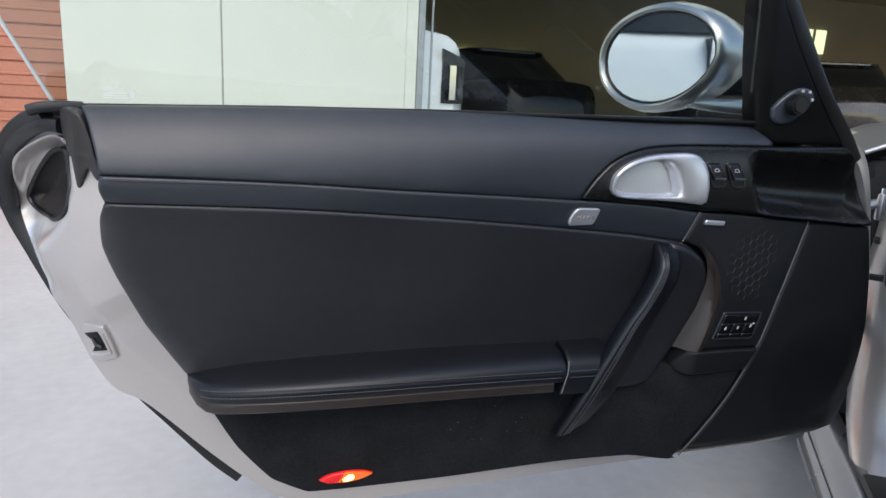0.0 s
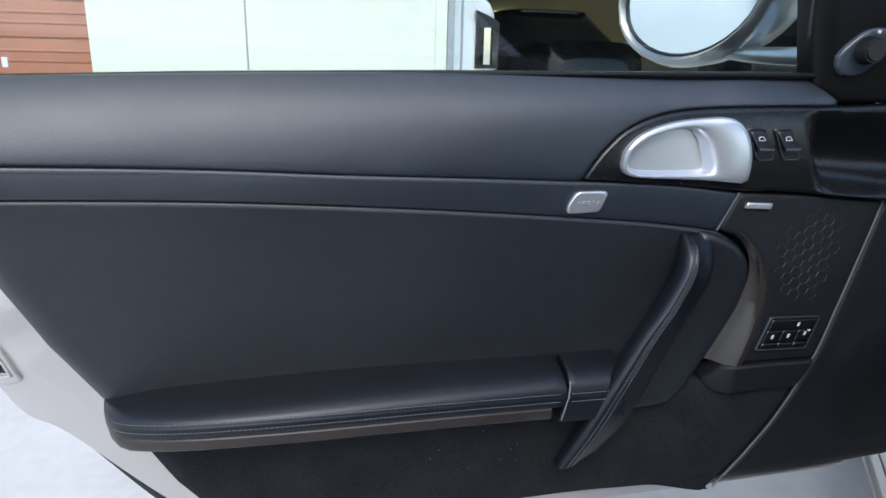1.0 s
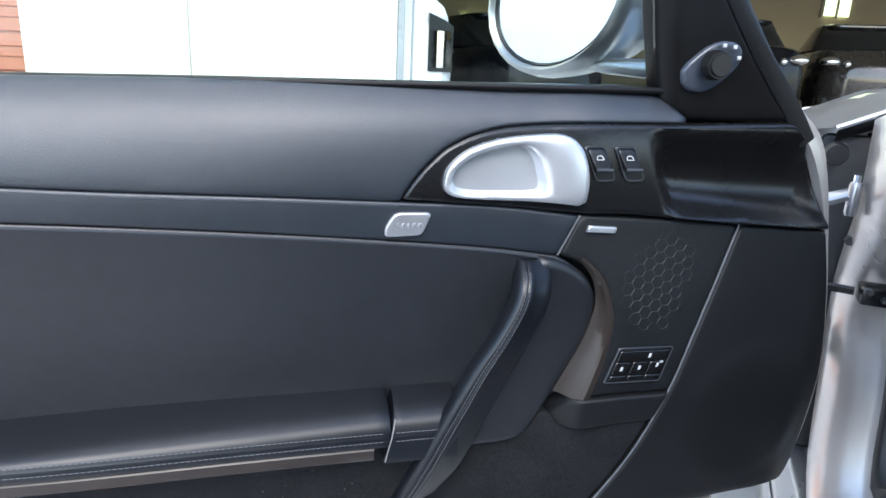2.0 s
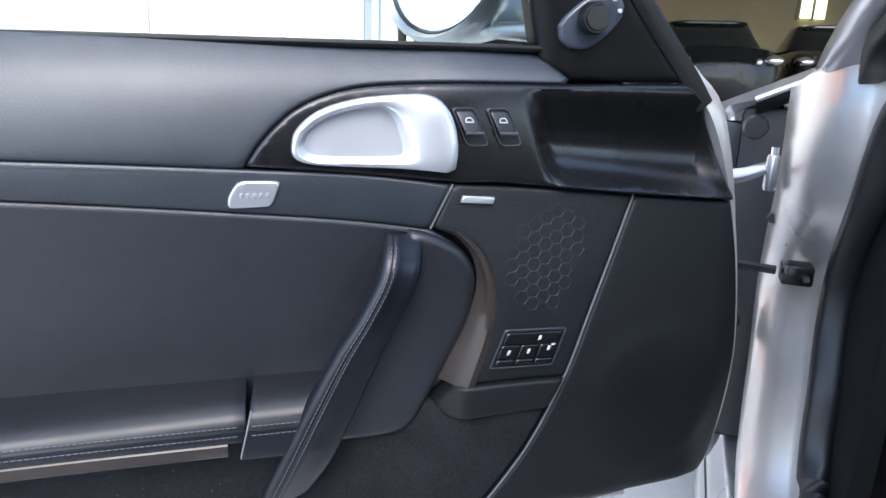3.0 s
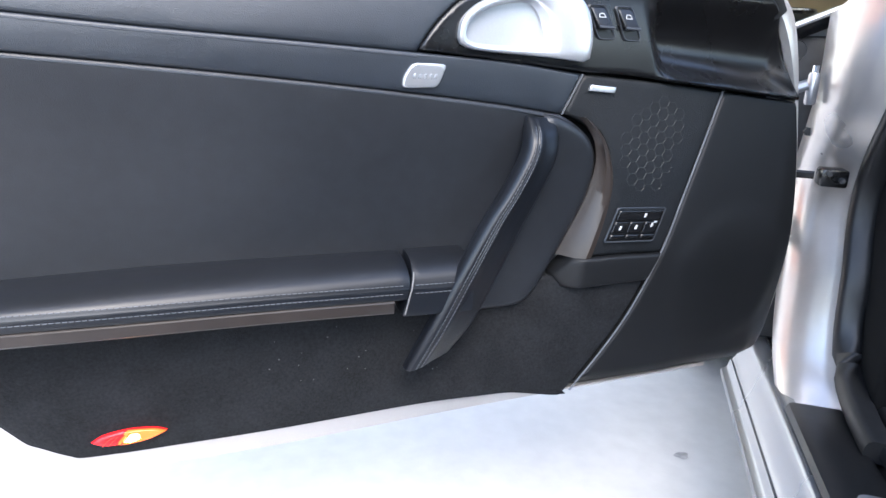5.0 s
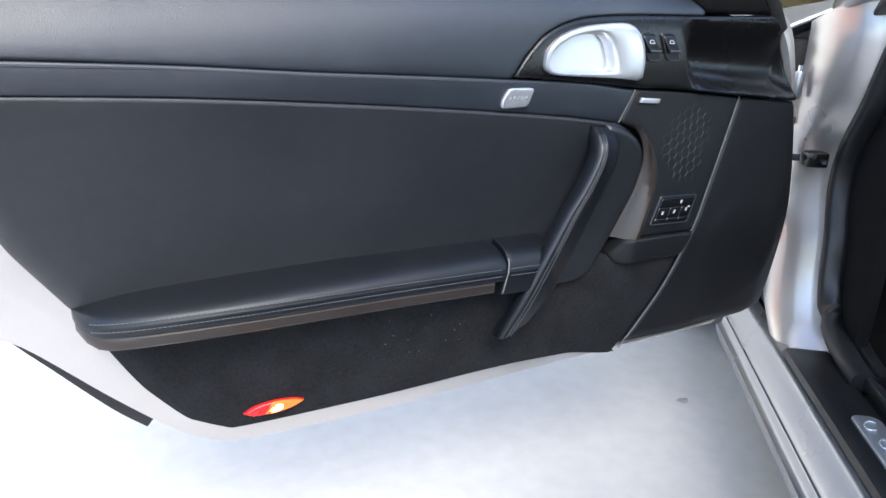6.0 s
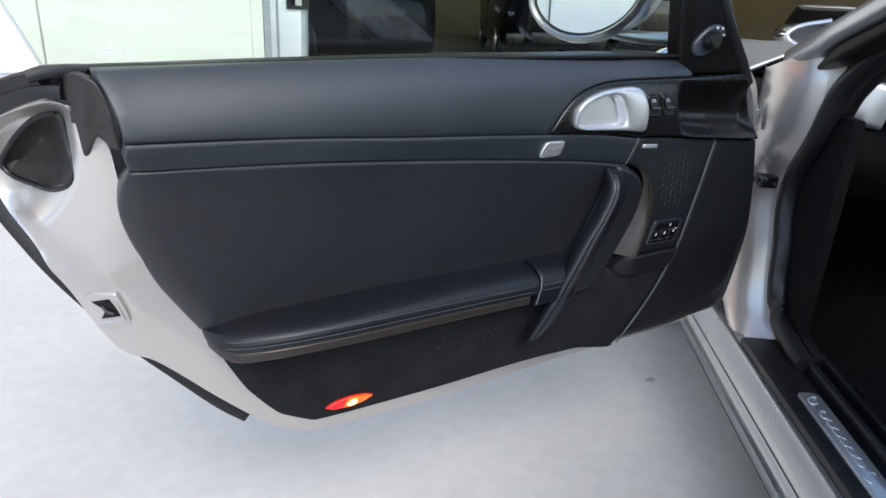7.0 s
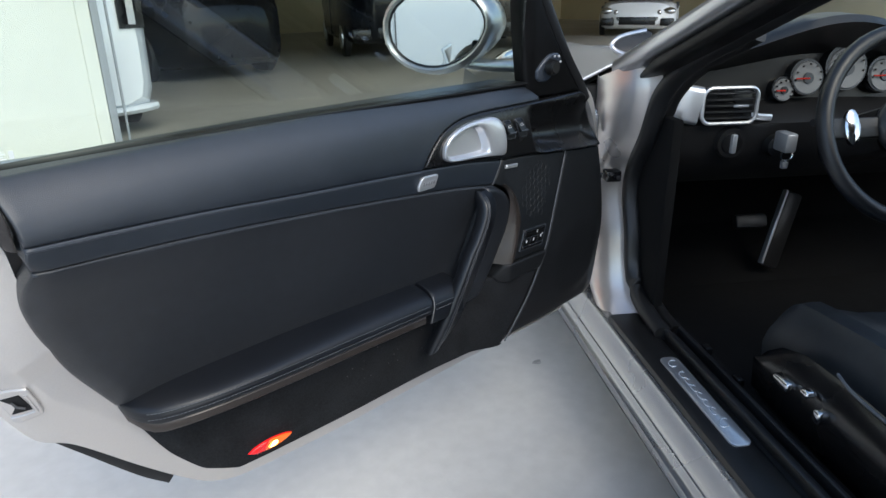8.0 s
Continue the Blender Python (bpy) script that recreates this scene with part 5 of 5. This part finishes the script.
slab(outline([(0.043, 0.3545), (0.046, 0.361), (0.052, 0.3695), (0.058, 0.3712), (0.080, 0.3700), (0.0925, 0.366)], [(0.0925, 0.366), (0.075, 0.3582), (0.055, 0.3542), (0.043, 0.3545)], step=0.003), 0.0005, 0.002, 0.003, LAMP_ORANGE, "amber_lens", lamp, "amber half of the lens", 0.003)
slab(outline([(0.048, 0.3585), (0.056, 0.3672), (0.066, 0.3675)], [(0.066, 0.3675), (0.066, 0.3605), (0.056, 0.3568), (0.048, 0.3585)], step=0.002), 0.0012, 0.0015, 0.003, LAMP_AMBER, "bulb", lamp, "glowing amber bulb", 0.003)
for k in range(4):
    a = 0.029 + 0.006 * k
    part("lens_rib", sweep([(a, skin(a, 0.357) - 0.0012, 0.3555), (a + 0.004, skin(a, 0.362) - 0.0016, 0.361), (a + 0.010, skin(a, 0.368) - 0.0012, 0.3665 + 0.0006 * k)], disc(0.0007, 5), up=(0.1, 1, 0)), REDLENS, lamp)

# ---- the painted door frame round the panel ----
INNER = [(-0.258, 0.830), (-0.256, 0.820), (-0.252, 0.812), (-0.246, 0.803), (-0.240, 0.797), (-0.232, 0.785), (-0.228, 0.755), (-0.224, 0.72), (-0.215, 0.67), (-0.202, 0.635), (-0.190, 0.605), (-0.147, 0.532), (-0.118, 0.470), (-0.088, 0.412), (-0.046, 0.362), (-0.005, 0.346), (0.05, 0.345), (0.2, 0.353), (0.42, 0.365), (0.6, 0.368), (0.78, 0.372)]
OUTER = [(-0.264, 0.833), (-0.287, 0.833), (-0.319, 0.819), (-0.347, 0.799), (-0.361, 0.768), (-0.356, 0.722), (-0.345, 0.690), (-0.326, 0.664), (-0.311, 0.628), (-0.290, 0.587), (-0.2685, 0.543), (-0.244, 0.505), (-0.205, 0.481), (-0.130, 0.402), (-0.072, 0.345), (-0.030, 0.315), (0.03, 0.303), (0.2, 0.318), (0.42, 0.342), (0.6, 0.358), (0.78, 0.366)]
OUT_Y = [0.868, 0.880, 0.916, 0.960, 0.978, 0.985, 0.975, 0.944, 0.940, 0.930, 0.92, 0.918, 0.915, 0.918, 0.922, 0.924, 0.922, 0.904, 0.890, 0.880, 0.880]
CREASE = [(-0.259, 0.850), (-0.2605, 0.800), (-0.262, 0.772), (-0.272, 0.735), (-0.300, 0.700), (-0.350, 0.676)]
TRI = outline([(-0.2775, 0.8165), (-0.2870, 0.8145), (-0.3010, 0.8070), (-0.3200, 0.7870), (-0.3330, 0.7690), (-0.3420, 0.7535), (-0.3430, 0.7450), (-0.3360, 0.7360), (-0.3225, 0.7310), (-0.3010, 0.7305), (-0.2820, 0.7385), (-0.2720, 0.7495), (-0.2705, 0.7660), (-0.2725, 0.7940), (-0.2745, 0.8120), (-0.2775, 0.8165)], step=0.004)
ob_ = np.array(curve([(a, b, c) for (a, b), c in zip(OUTER, OUT_Y)], 12))
ia = np.array(curve(INNER, 12))
rings, sheet = [], []
crease_line = np.array(curve([(a, 0, b) for a, b in CREASE], 10))[:, [0, 2]]
arch_line = ob_[ob_[:, 1] > 0.69][:, :2]


def ease(a, b, v):
    t = min(1.0, max(0.0, (v - a) / (b - a)))
    return t * t * (3 - 2 * t)


def past_crease(x, z):
    """Signed distance behind the crease between flank and sunk face."""
    k = int(np.argmin(((crease_line - (x, z)) ** 2).sum(1)))
    a, b = crease_line[max(k - 1, 0)], crease_line[min(k + 1, len(crease_line) - 1)]
    t = (b - a) / np.linalg.norm(b - a)
    return float(-t[1] * (x - crease_line[k, 0]) + t[0] * (z - crease_line[k, 1])) * -1.0


for (x0, z0), (x1, z1, y1) in zip(ia, ob_):
    y0 = max(skin(max(x0, -0.2), min(z0, 0.86)) + 0.012, np.interp(z0, [0.35, 0.4, 0.53, 0.6, 0.7], [0.0, 0.893, 0.876, 0.868, 0.862]) if x0 < 0.02 else 0)
    fold = np.interp(z0, [0.36, 0.48, 0.6, 0.72, 0.80, 0.86], [0.05, 0.15, 0.40, 0.50, 0.50, 0.5])
    row = [(x0, y0 + 0.012, z0)]
    for u in np.linspace(0, 1, 49):
        x, z = x0 + (x1 - x0) * u, z0 + (z1 - z0) * u
        v = max(0.0, (u - fold) / (1 - fold))
        low = y0 + (y1 - y0) * (0.12 * u + 0.88 * v * v / (v + 0.12) * 1.12)
        h = math.hypot(x - x0, z - z0)
        flank = y0 + 0.10 * h + 1.8 * h * h
        y = low + (flank - low) * ease(0.59, 0.70, z)
        if z > 0.66:
            sunk = 0.902 - 1.1 * (x + 0.27)
            reach = 0.013 + 0.020 * ease(0.775, 0.735, z)
            y += (sunk - y) * ease(0, reach, past_crease(x, z))
            to_arch = float(np.sqrt(((arch_line - (x, z)) ** 2).sum(1).min()))
            y -= 0.036 * math.exp(-(to_arch / 0.0095) ** 2) * ease(0.72, 0.80, z) * ease(-0.257, -0.270, x)
            y += 0.010 * math.exp(-((x + 0.329) / 0.010) ** 2 - ((z - 0.700) / 0.010) ** 2)
        y += (y1 - y) * ease(0.72, 1.0, u) * ease(0.62, 0.65, z1) * ease(0.75, 0.72, z1)
        q = np.array([[x, z]])
        d = float(rim_distance(q, TRI)[0])
        sheet.append((x, y, z))
        if inside(q, TRI)[0]:
            y += min(0.06, 9 * max(0, d - 0.001))
        row.append((x, y, z))
    row.append((x1 - 0.002, row[-1][1] + 0.03, z1 - 0.002))
    rings.append(row)
sheet = np.array(sheet)


def frame_y(x, z):
    """The painted frame's y near x and z."""
    w = 1 / ((sheet[:, 0] - x) ** 2 + (sheet[:, 2] - z) ** 2 + 2e-5) ** 2
    return float((w * sheet[:, 1]).sum() / w.sum())


frame_skin = part("door_frame", loft(rings, cap=False, closed=False), DOORPAINT, door, "silver painted shut face of the door")

seal_path = [(-0.283, 0.866, 0.858), (-0.318, 0.910, 0.843), (-0.346, 0.945, 0.823), (-0.368, 0.972, 0.79), (-0.374, 0.990, 0.755), (-0.365, 0.995, 0.715), (-0.349, 0.990, 0.683), (-0.331, 0.982, 0.65), (-0.305, 0.970, 0.607), (-0.262, 0.958, 0.546), (-0.221, 0.953, 0.489), (-0.183, 0.950, 0.445), (-0.126, 0.945, 0.381), (-0.090, 0.940, 0.350)]
part("weather_seal", sweep(even(curve(seal_path), 0.012), rounded(0.024, 0.014, 0.005, 2), up=(0, 1, 0.05)), RUBBER, door, "black rubber seal along the rear edge")

# outer skin of the door, behind the frame
edge = [(-0.345, 0.850), (-0.352, 0.83), (-0.355, 0.80), (-0.345, 0.72), (-0.30, 0.63), (-0.25, 0.55), (-0.20, 0.475), (-0.12, 0.395), (-0.04, 0.345), (0.02, 0.33), (0.3, 0.34), (0.62, 0.345), (0.84, 0.345)]


def outer_y(x, z):
    return 1.045 - 0.55 * (z - 0.62) ** 2 * (1 if z > 0.62 else 1.6) - 0.05 * max(0, (x - 0.5)) - 0.35 * max(0, -0.2 - x) ** 1.2


part("outer_skin", pad(outline(edge, [(0.84, 0.345), (0.93, 0.45), (0.955, 0.62), (0.93, 0.80), (0.90, 0.850)], [(0.90, 0.850), (0.3, 0.850), (-0.345, 0.850)], step=0.015), outer_y, 0.006, 0.006, 0.03), SILVER, door, "silver outer skin of the door")
part("lower_closing", box((0.02, 0.925, 0.338), (0.84, 1.0, 0.348), 0.004), DOORPAINT, door)

# pocket in the shut face, rubber boot and latch


def pocket(x, z):
    d = float(rim_distance(np.array([[x, z]]), TRI)[0])
    return frame_y(x, z) - 0.001 + 0.032 * min(1, d / 0.022) ** 0.8


part("shut_pocket", pad(TRI, pocket, 0.003, 0.01, 0.004), GREY_RUBBER, frame_skin, "black three-cornered plastic pocket")
rimline = [(a, frame_y(a, b) - 0.003, b) for a, b in np.r_[TRI, TRI[:1]]]
part("pocket_rim", sweep(rimline, disc(0.0032, 8), up=(0.1, 1, 0.1)), PLASTIC, frame_skin)
BOOT = outline([(-0.2645, 0.863), (-0.255, 0.867), (-0.246, 0.8650), (-0.2365, 0.858), (-0.2280, 0.834), (-0.2240, 0.804), (-0.2225, 0.788)], [(-0.2225, 0.788), (-0.231, 0.789), (-0.2395, 0.8005), (-0.2455, 0.792), (-0.252, 0.777), (-0.261, 0.773)], [(-0.261, 0.773), (-0.264, 0.780), (-0.265, 0.799), (-0.264, 0.824), (-0.2665, 0.845), (-0.2645, 0.863)], step=0.004)


def boot_y(x, z):
    """A leaning moulded piece with a cross fold and a rolled middle."""
    return 0.872 - 0.30 * (z - 0.772) - 1.1 * (x + 0.262) - 0.005 * math.exp(-((x + 0.252 - 0.10 * (z - 0.82)) / 0.006) ** 2) + 0.006 * ease(0.818, 0.812, z)


part("rubber_boot", pad(BOOT, boot_y, 0.004, 0.03, 0.004), GREY_RUBBER, door, "brownish moulded rubber end piece")
part("belt_block", sweep(curve([(-0.296, 0.862, 0.861), (-0.283, 0.862, 0.865), (-0.265, 0.866, 0.866), (-0.247, 0.872, 0.866)], 4), rounded(0.026, 0.012, 0.004, 2)), RUBBER, door, "black rubber block at the end of the belt line")
part("upper_seal", sweep(even(curve([(-0.266, 0.862, 0.846), (-0.287, 0.874, 0.846), (-0.319, 0.911, 0.831), (-0.348, 0.953, 0.810), (-0.365, 0.975, 0.778), (-0.366, 0.985, 0.735)]), 0.01), rounded(0.016, 0.020, 0.005, 2), up=(0, 1, 0.1)), RUBBER, door, "folded black rubber seal")
part("seal_corner", pad(outline([(-0.300, 0.856), (-0.285, 0.866), (-0.240, 0.866)], [(-0.240, 0.866), (-0.236, 0.835), (-0.262, 0.832)], [(-0.262, 0.832), (-0.285, 0.836), (-0.300, 0.856)], step=0.005), lambda x, z: 0.886 - 0.35 * (x + 0.262), 0.004, 0.02, 0.005), RUBBER, door, "dark rubber corner under the window")
latch = part("latch_recess", pad(outline([(-0.2795, 0.591), (-0.2705, 0.6005), (-0.249, 0.604), (-0.242, 0.5985), (-0.2325, 0.564), (-0.2365, 0.555), (-0.2585, 0.5465), (-0.265, 0.550)], [(-0.265, 0.550), (-0.268, 0.565), (-0.2795, 0.591)], step=0.003), lambda x, z: frame_y(x, z) - 0.006, 0.004, 0.016, 0.004), DOORPAINT, door, "raised pale silver latch surround")
part("latch", pad(outline([(-0.273, 0.587), (-0.2535, 0.595)], [(-0.2535, 0.595), (-0.242, 0.5695)], [(-0.242, 0.5695), (-0.2645, 0.5625)], [(-0.2645, 0.5625), (-0.2605, 0.5757), (-0.273, 0.587)], step=0.003), lambda x, z: frame_y(x, z) - 0.0075, 0.0012, 0.01, 0.004), SAILBLACK, latch, "black latch mouth")
part("latch_lip", sweep(even([(-0.2655, frame_y(-0.265, 0.555) - 0.0075, 0.5575), (-0.252, frame_y(-0.252, 0.557) - 0.0085, 0.5605), (-0.2395, frame_y(-0.24, 0.565) - 0.0075, 0.5655), (-0.2475, frame_y(-0.247, 0.588) - 0.0075, 0.593)], 0.004), disc(0.0022, 6), up=(0.1, 1, 0.1)), DOORPAINT, latch, "rounded bright lip")
part("latch_claw", sweep([(-0.262, frame_y(-0.262, 0.575) - 0.009, 0.583), (-0.258, frame_y(-0.26, 0.575) - 0.011, 0.576), (-0.250, frame_y(-0.25, 0.572) - 0.009, 0.573)], disc(0.0020, 6)), WELLGREY, latch, "dark metal claw")

# ---- window, weatherstrip and mirror ----
def pane_y(z):
    return 0.897 - 0.42 * (z - 0.87)


pane = bmesh.new()
corners = [(-0.280, 0.86), (0.640, 0.86), (0.545, 1.10), (0.40, 1.24), (0.1, 1.29), (-0.2, 1.25), (-0.405, 1.17)]
for off in (0, 0.004):
    pane.faces.new([pane.verts.new((x, pane_y(z) + off, z)) for x, z in corners])
bmesh.ops.bridge_loops(pane, edges=pane.edges[:])
window = part("window_pane", pane, GLASS, door, "clear raised side window", smooth=False)
window.visible_shadow = False
# pale strip paints the highlight along the pane's rear edge
part("pane_edge", sweep([(-0.2815 - 0.4 * (z - 0.862), pane_y(z) + 0.002, z) for z in np.linspace(0.862, 1.16, 8)], rounded(0.003, 0.006, 0.001, 1), up=(0, 1, 0.2)), mat("glass_edge_highlight", (0.75, 0.78, 0.76), 0.4), window, "edge of the glass, its highlight painted pale")
etch = []
for k in range(4):
    z = 0.8765 + 0.003 * k
    etch.append(box((-0.230, pane_y(z) - 0.003, z), (-0.204 - 0.003 * (k % 2), pane_y(z) - 0.0025, z + 0.0011)))
etch += [box((-0.201, pane_y(0.88) - 0.003, 0.877), (-0.196, pane_y(0.88) - 0.0025, 0.886)), box((-0.2165, pane_y(0.892) - 0.003, 0.890), (-0.2130, pane_y(0.892) - 0.0025, 0.8935))]
part("etched_mark", joined(*etch), mat("etched_glass", (0.6, 0.64, 0.62), 0.7), window, "faint etched bars on the glass", smooth=False)
part("weatherstrip", sweep([(x, 0.886, np.interp(x, [-0.25, -0.03, 0.2, 0.62], [0.8660, 0.8735, 0.8785, 0.884])) for x in np.linspace(-0.25, 0.63, 30)], rounded(0.030, 0.007, 0.003, 2)), SAILBLACK, door, "black weatherstrip along the glass")

SAIL = outline([(0.628, 0.872), (0.618, 0.91), (0.603, 0.97), (0.588, 1.04), (0.585, 1.08)], [(0.585, 1.08), (0.604, 1.078)], [(0.604, 1.078), (0.655, 1.005), (0.715, 0.93), (0.785, 0.857)], [(0.785, 0.857), (0.72, 0.8555), (0.658, 0.856)], [(0.658, 0.856), (0.643, 0.864), (0.628, 0.872)], step=0.006)


def sail_y(x, z):
    return 0.868 - 0.12 * (z - 0.86) + 0.010 * max(0, min(1, (0.645 - x - 0.2 * (z - 0.86)) / 0.02))


sail = part("mirror_sail", pad(SAIL, sail_y, 0.006, 0.02, 0.008), SAILBLACK, door, "black plastic mirror triangle")
part("sail_band", sweep(even(curve([(0.612, sail_y(0.61, 1.06) + 0.004, 1.075), (0.665, sail_y(0.66, 1.0) + 0.004, 1.003), (0.728, sail_y(0.72, 0.93) + 0.006, 0.928), (0.785, 0.872, 0.868), (0.815, 0.878, 0.835)]), 0.01), rounded(0.022, 0.014, 0.005, 2), up=(0.1, 1, 0)), RUBBER, door, "black rubber edge of the mirror triangle")
plate = part("mirror_switch_plate", pad(outline([(0.639, 0.905), (0.642, 0.893), (0.652, 0.8855), (0.668, 0.8845), (0.680, 0.890), (0.697, 0.906), (0.703, 0.918), (0.702, 0.928), (0.693, 0.935), (0.677, 0.9355), (0.662, 0.929), (0.645, 0.914), (0.639, 0.905)], step=0.004), lambda x, z: sail_y(x, z) - 0.006, 0.004, 0.008, 0.006), mat("grey_satin_plastic", (0.045, 0.054, 0.07), 0.3), sail, "grey satin switch plate")
knob = bmesh.new()
bmesh.ops.create_cone(knob, cap_ends=True, segments=24, radius1=0.0155, radius2=0.013, depth=0.016)
bmesh.ops.bevel(knob, geom=knob.edges[:], offset=0.0025, segments=2, affect="EDGES")
knob.transform(Matrix.Translation((0.668, 0.845, 0.912)) @ Matrix.Rotation(radians(90), 4, "X"))
part("mirror_knob", knob, PLASTIC, sail, "black mirror adjuster knob")
for a, b in ((0.676, 0.931), (0.688, 0.930), (0.695, 0.920)):
    part("switch_mark", box((a - 0.002, 0.8505 - 0.12 * (b - 0.9), b - 0.002), (a + 0.002, 0.8535 - 0.12 * (b - 0.9), b + 0.002), 0.0008, 1), WHITEMARK, sail)

# mirror: a silver housing, open towards the rear, with a tilted glass
MN = Vector((-0.90, -0.43, -0.02)).normalized()
MU = Vector((0, 0, 1))
MT = MU.cross(MN).normalized()
MU = MN.cross(MT).normalized()
MC = Vector((0.568, 1.062, 0.977))


def mirror_ring(depth, wide, high, shift=0.0, n=28):
    out = []
    for i in range(n):
        a = 2 * math.pi * i / n
        ca, sa = math.cos(a), math.sin(a)
        out.append(tuple(MC - MN * depth + MT * (1.07 * wide * ca * (1 + 0.06 * sa) + shift) + 1.07 * MU * (high * sa + 0.12 * high * ca * (1 if sa < 0 else 0.4))))
    return out


mirror = part("door_mirror", loft([mirror_ring(d, w, h, s) for d, w, h, s in ((0.012, 0.094, 0.066, 0), (0.0, 0.098, 0.070, 0), (-0.004, 0.101, 0.073, 0), (0.0, 0.107, 0.079, 0), (0.015, 0.111, 0.083, 0.001), (0.05, 0.110, 0.081, 0.004), (0.09, 0.102, 0.073, 0.008), (0.125, 0.083, 0.058, 0.012), (0.15, 0.055, 0.038, 0.016), (0.158, 0.03, 0.02, 0.018))]), SILVER, door, "silver oval door mirror housing")
part("mirror_trim", loft([mirror_ring(d, w, h) for d, w, h in ((0.010, 0.091, 0.063), (0.002, 0.0955, 0.0675), (0.004, 0.0985, 0.0705), (0.014, 0.098, 0.070))], cap=False), RUBBER, mirror, "black inner rim")
part("mirror_glass", loft([mirror_ring(0.006, 0.0935, 0.0655), mirror_ring(0.0075, 0.0935, 0.0655)]), MIRROR, mirror, "mirror glass", smooth=False)
part("mirror_stalk", sweep(curve([(0.615, 1.06, 0.914), (0.65, 1.015, 0.907), (0.69, 0.965, 0.906), (0.725, 0.915, 0.908)], 5), rounded(0.06, 0.022, 0.009, 3), scale=[0.8 + 0.35 * k / 15 for k in range(16)]), SILVER, mirror, "silver mirror foot")
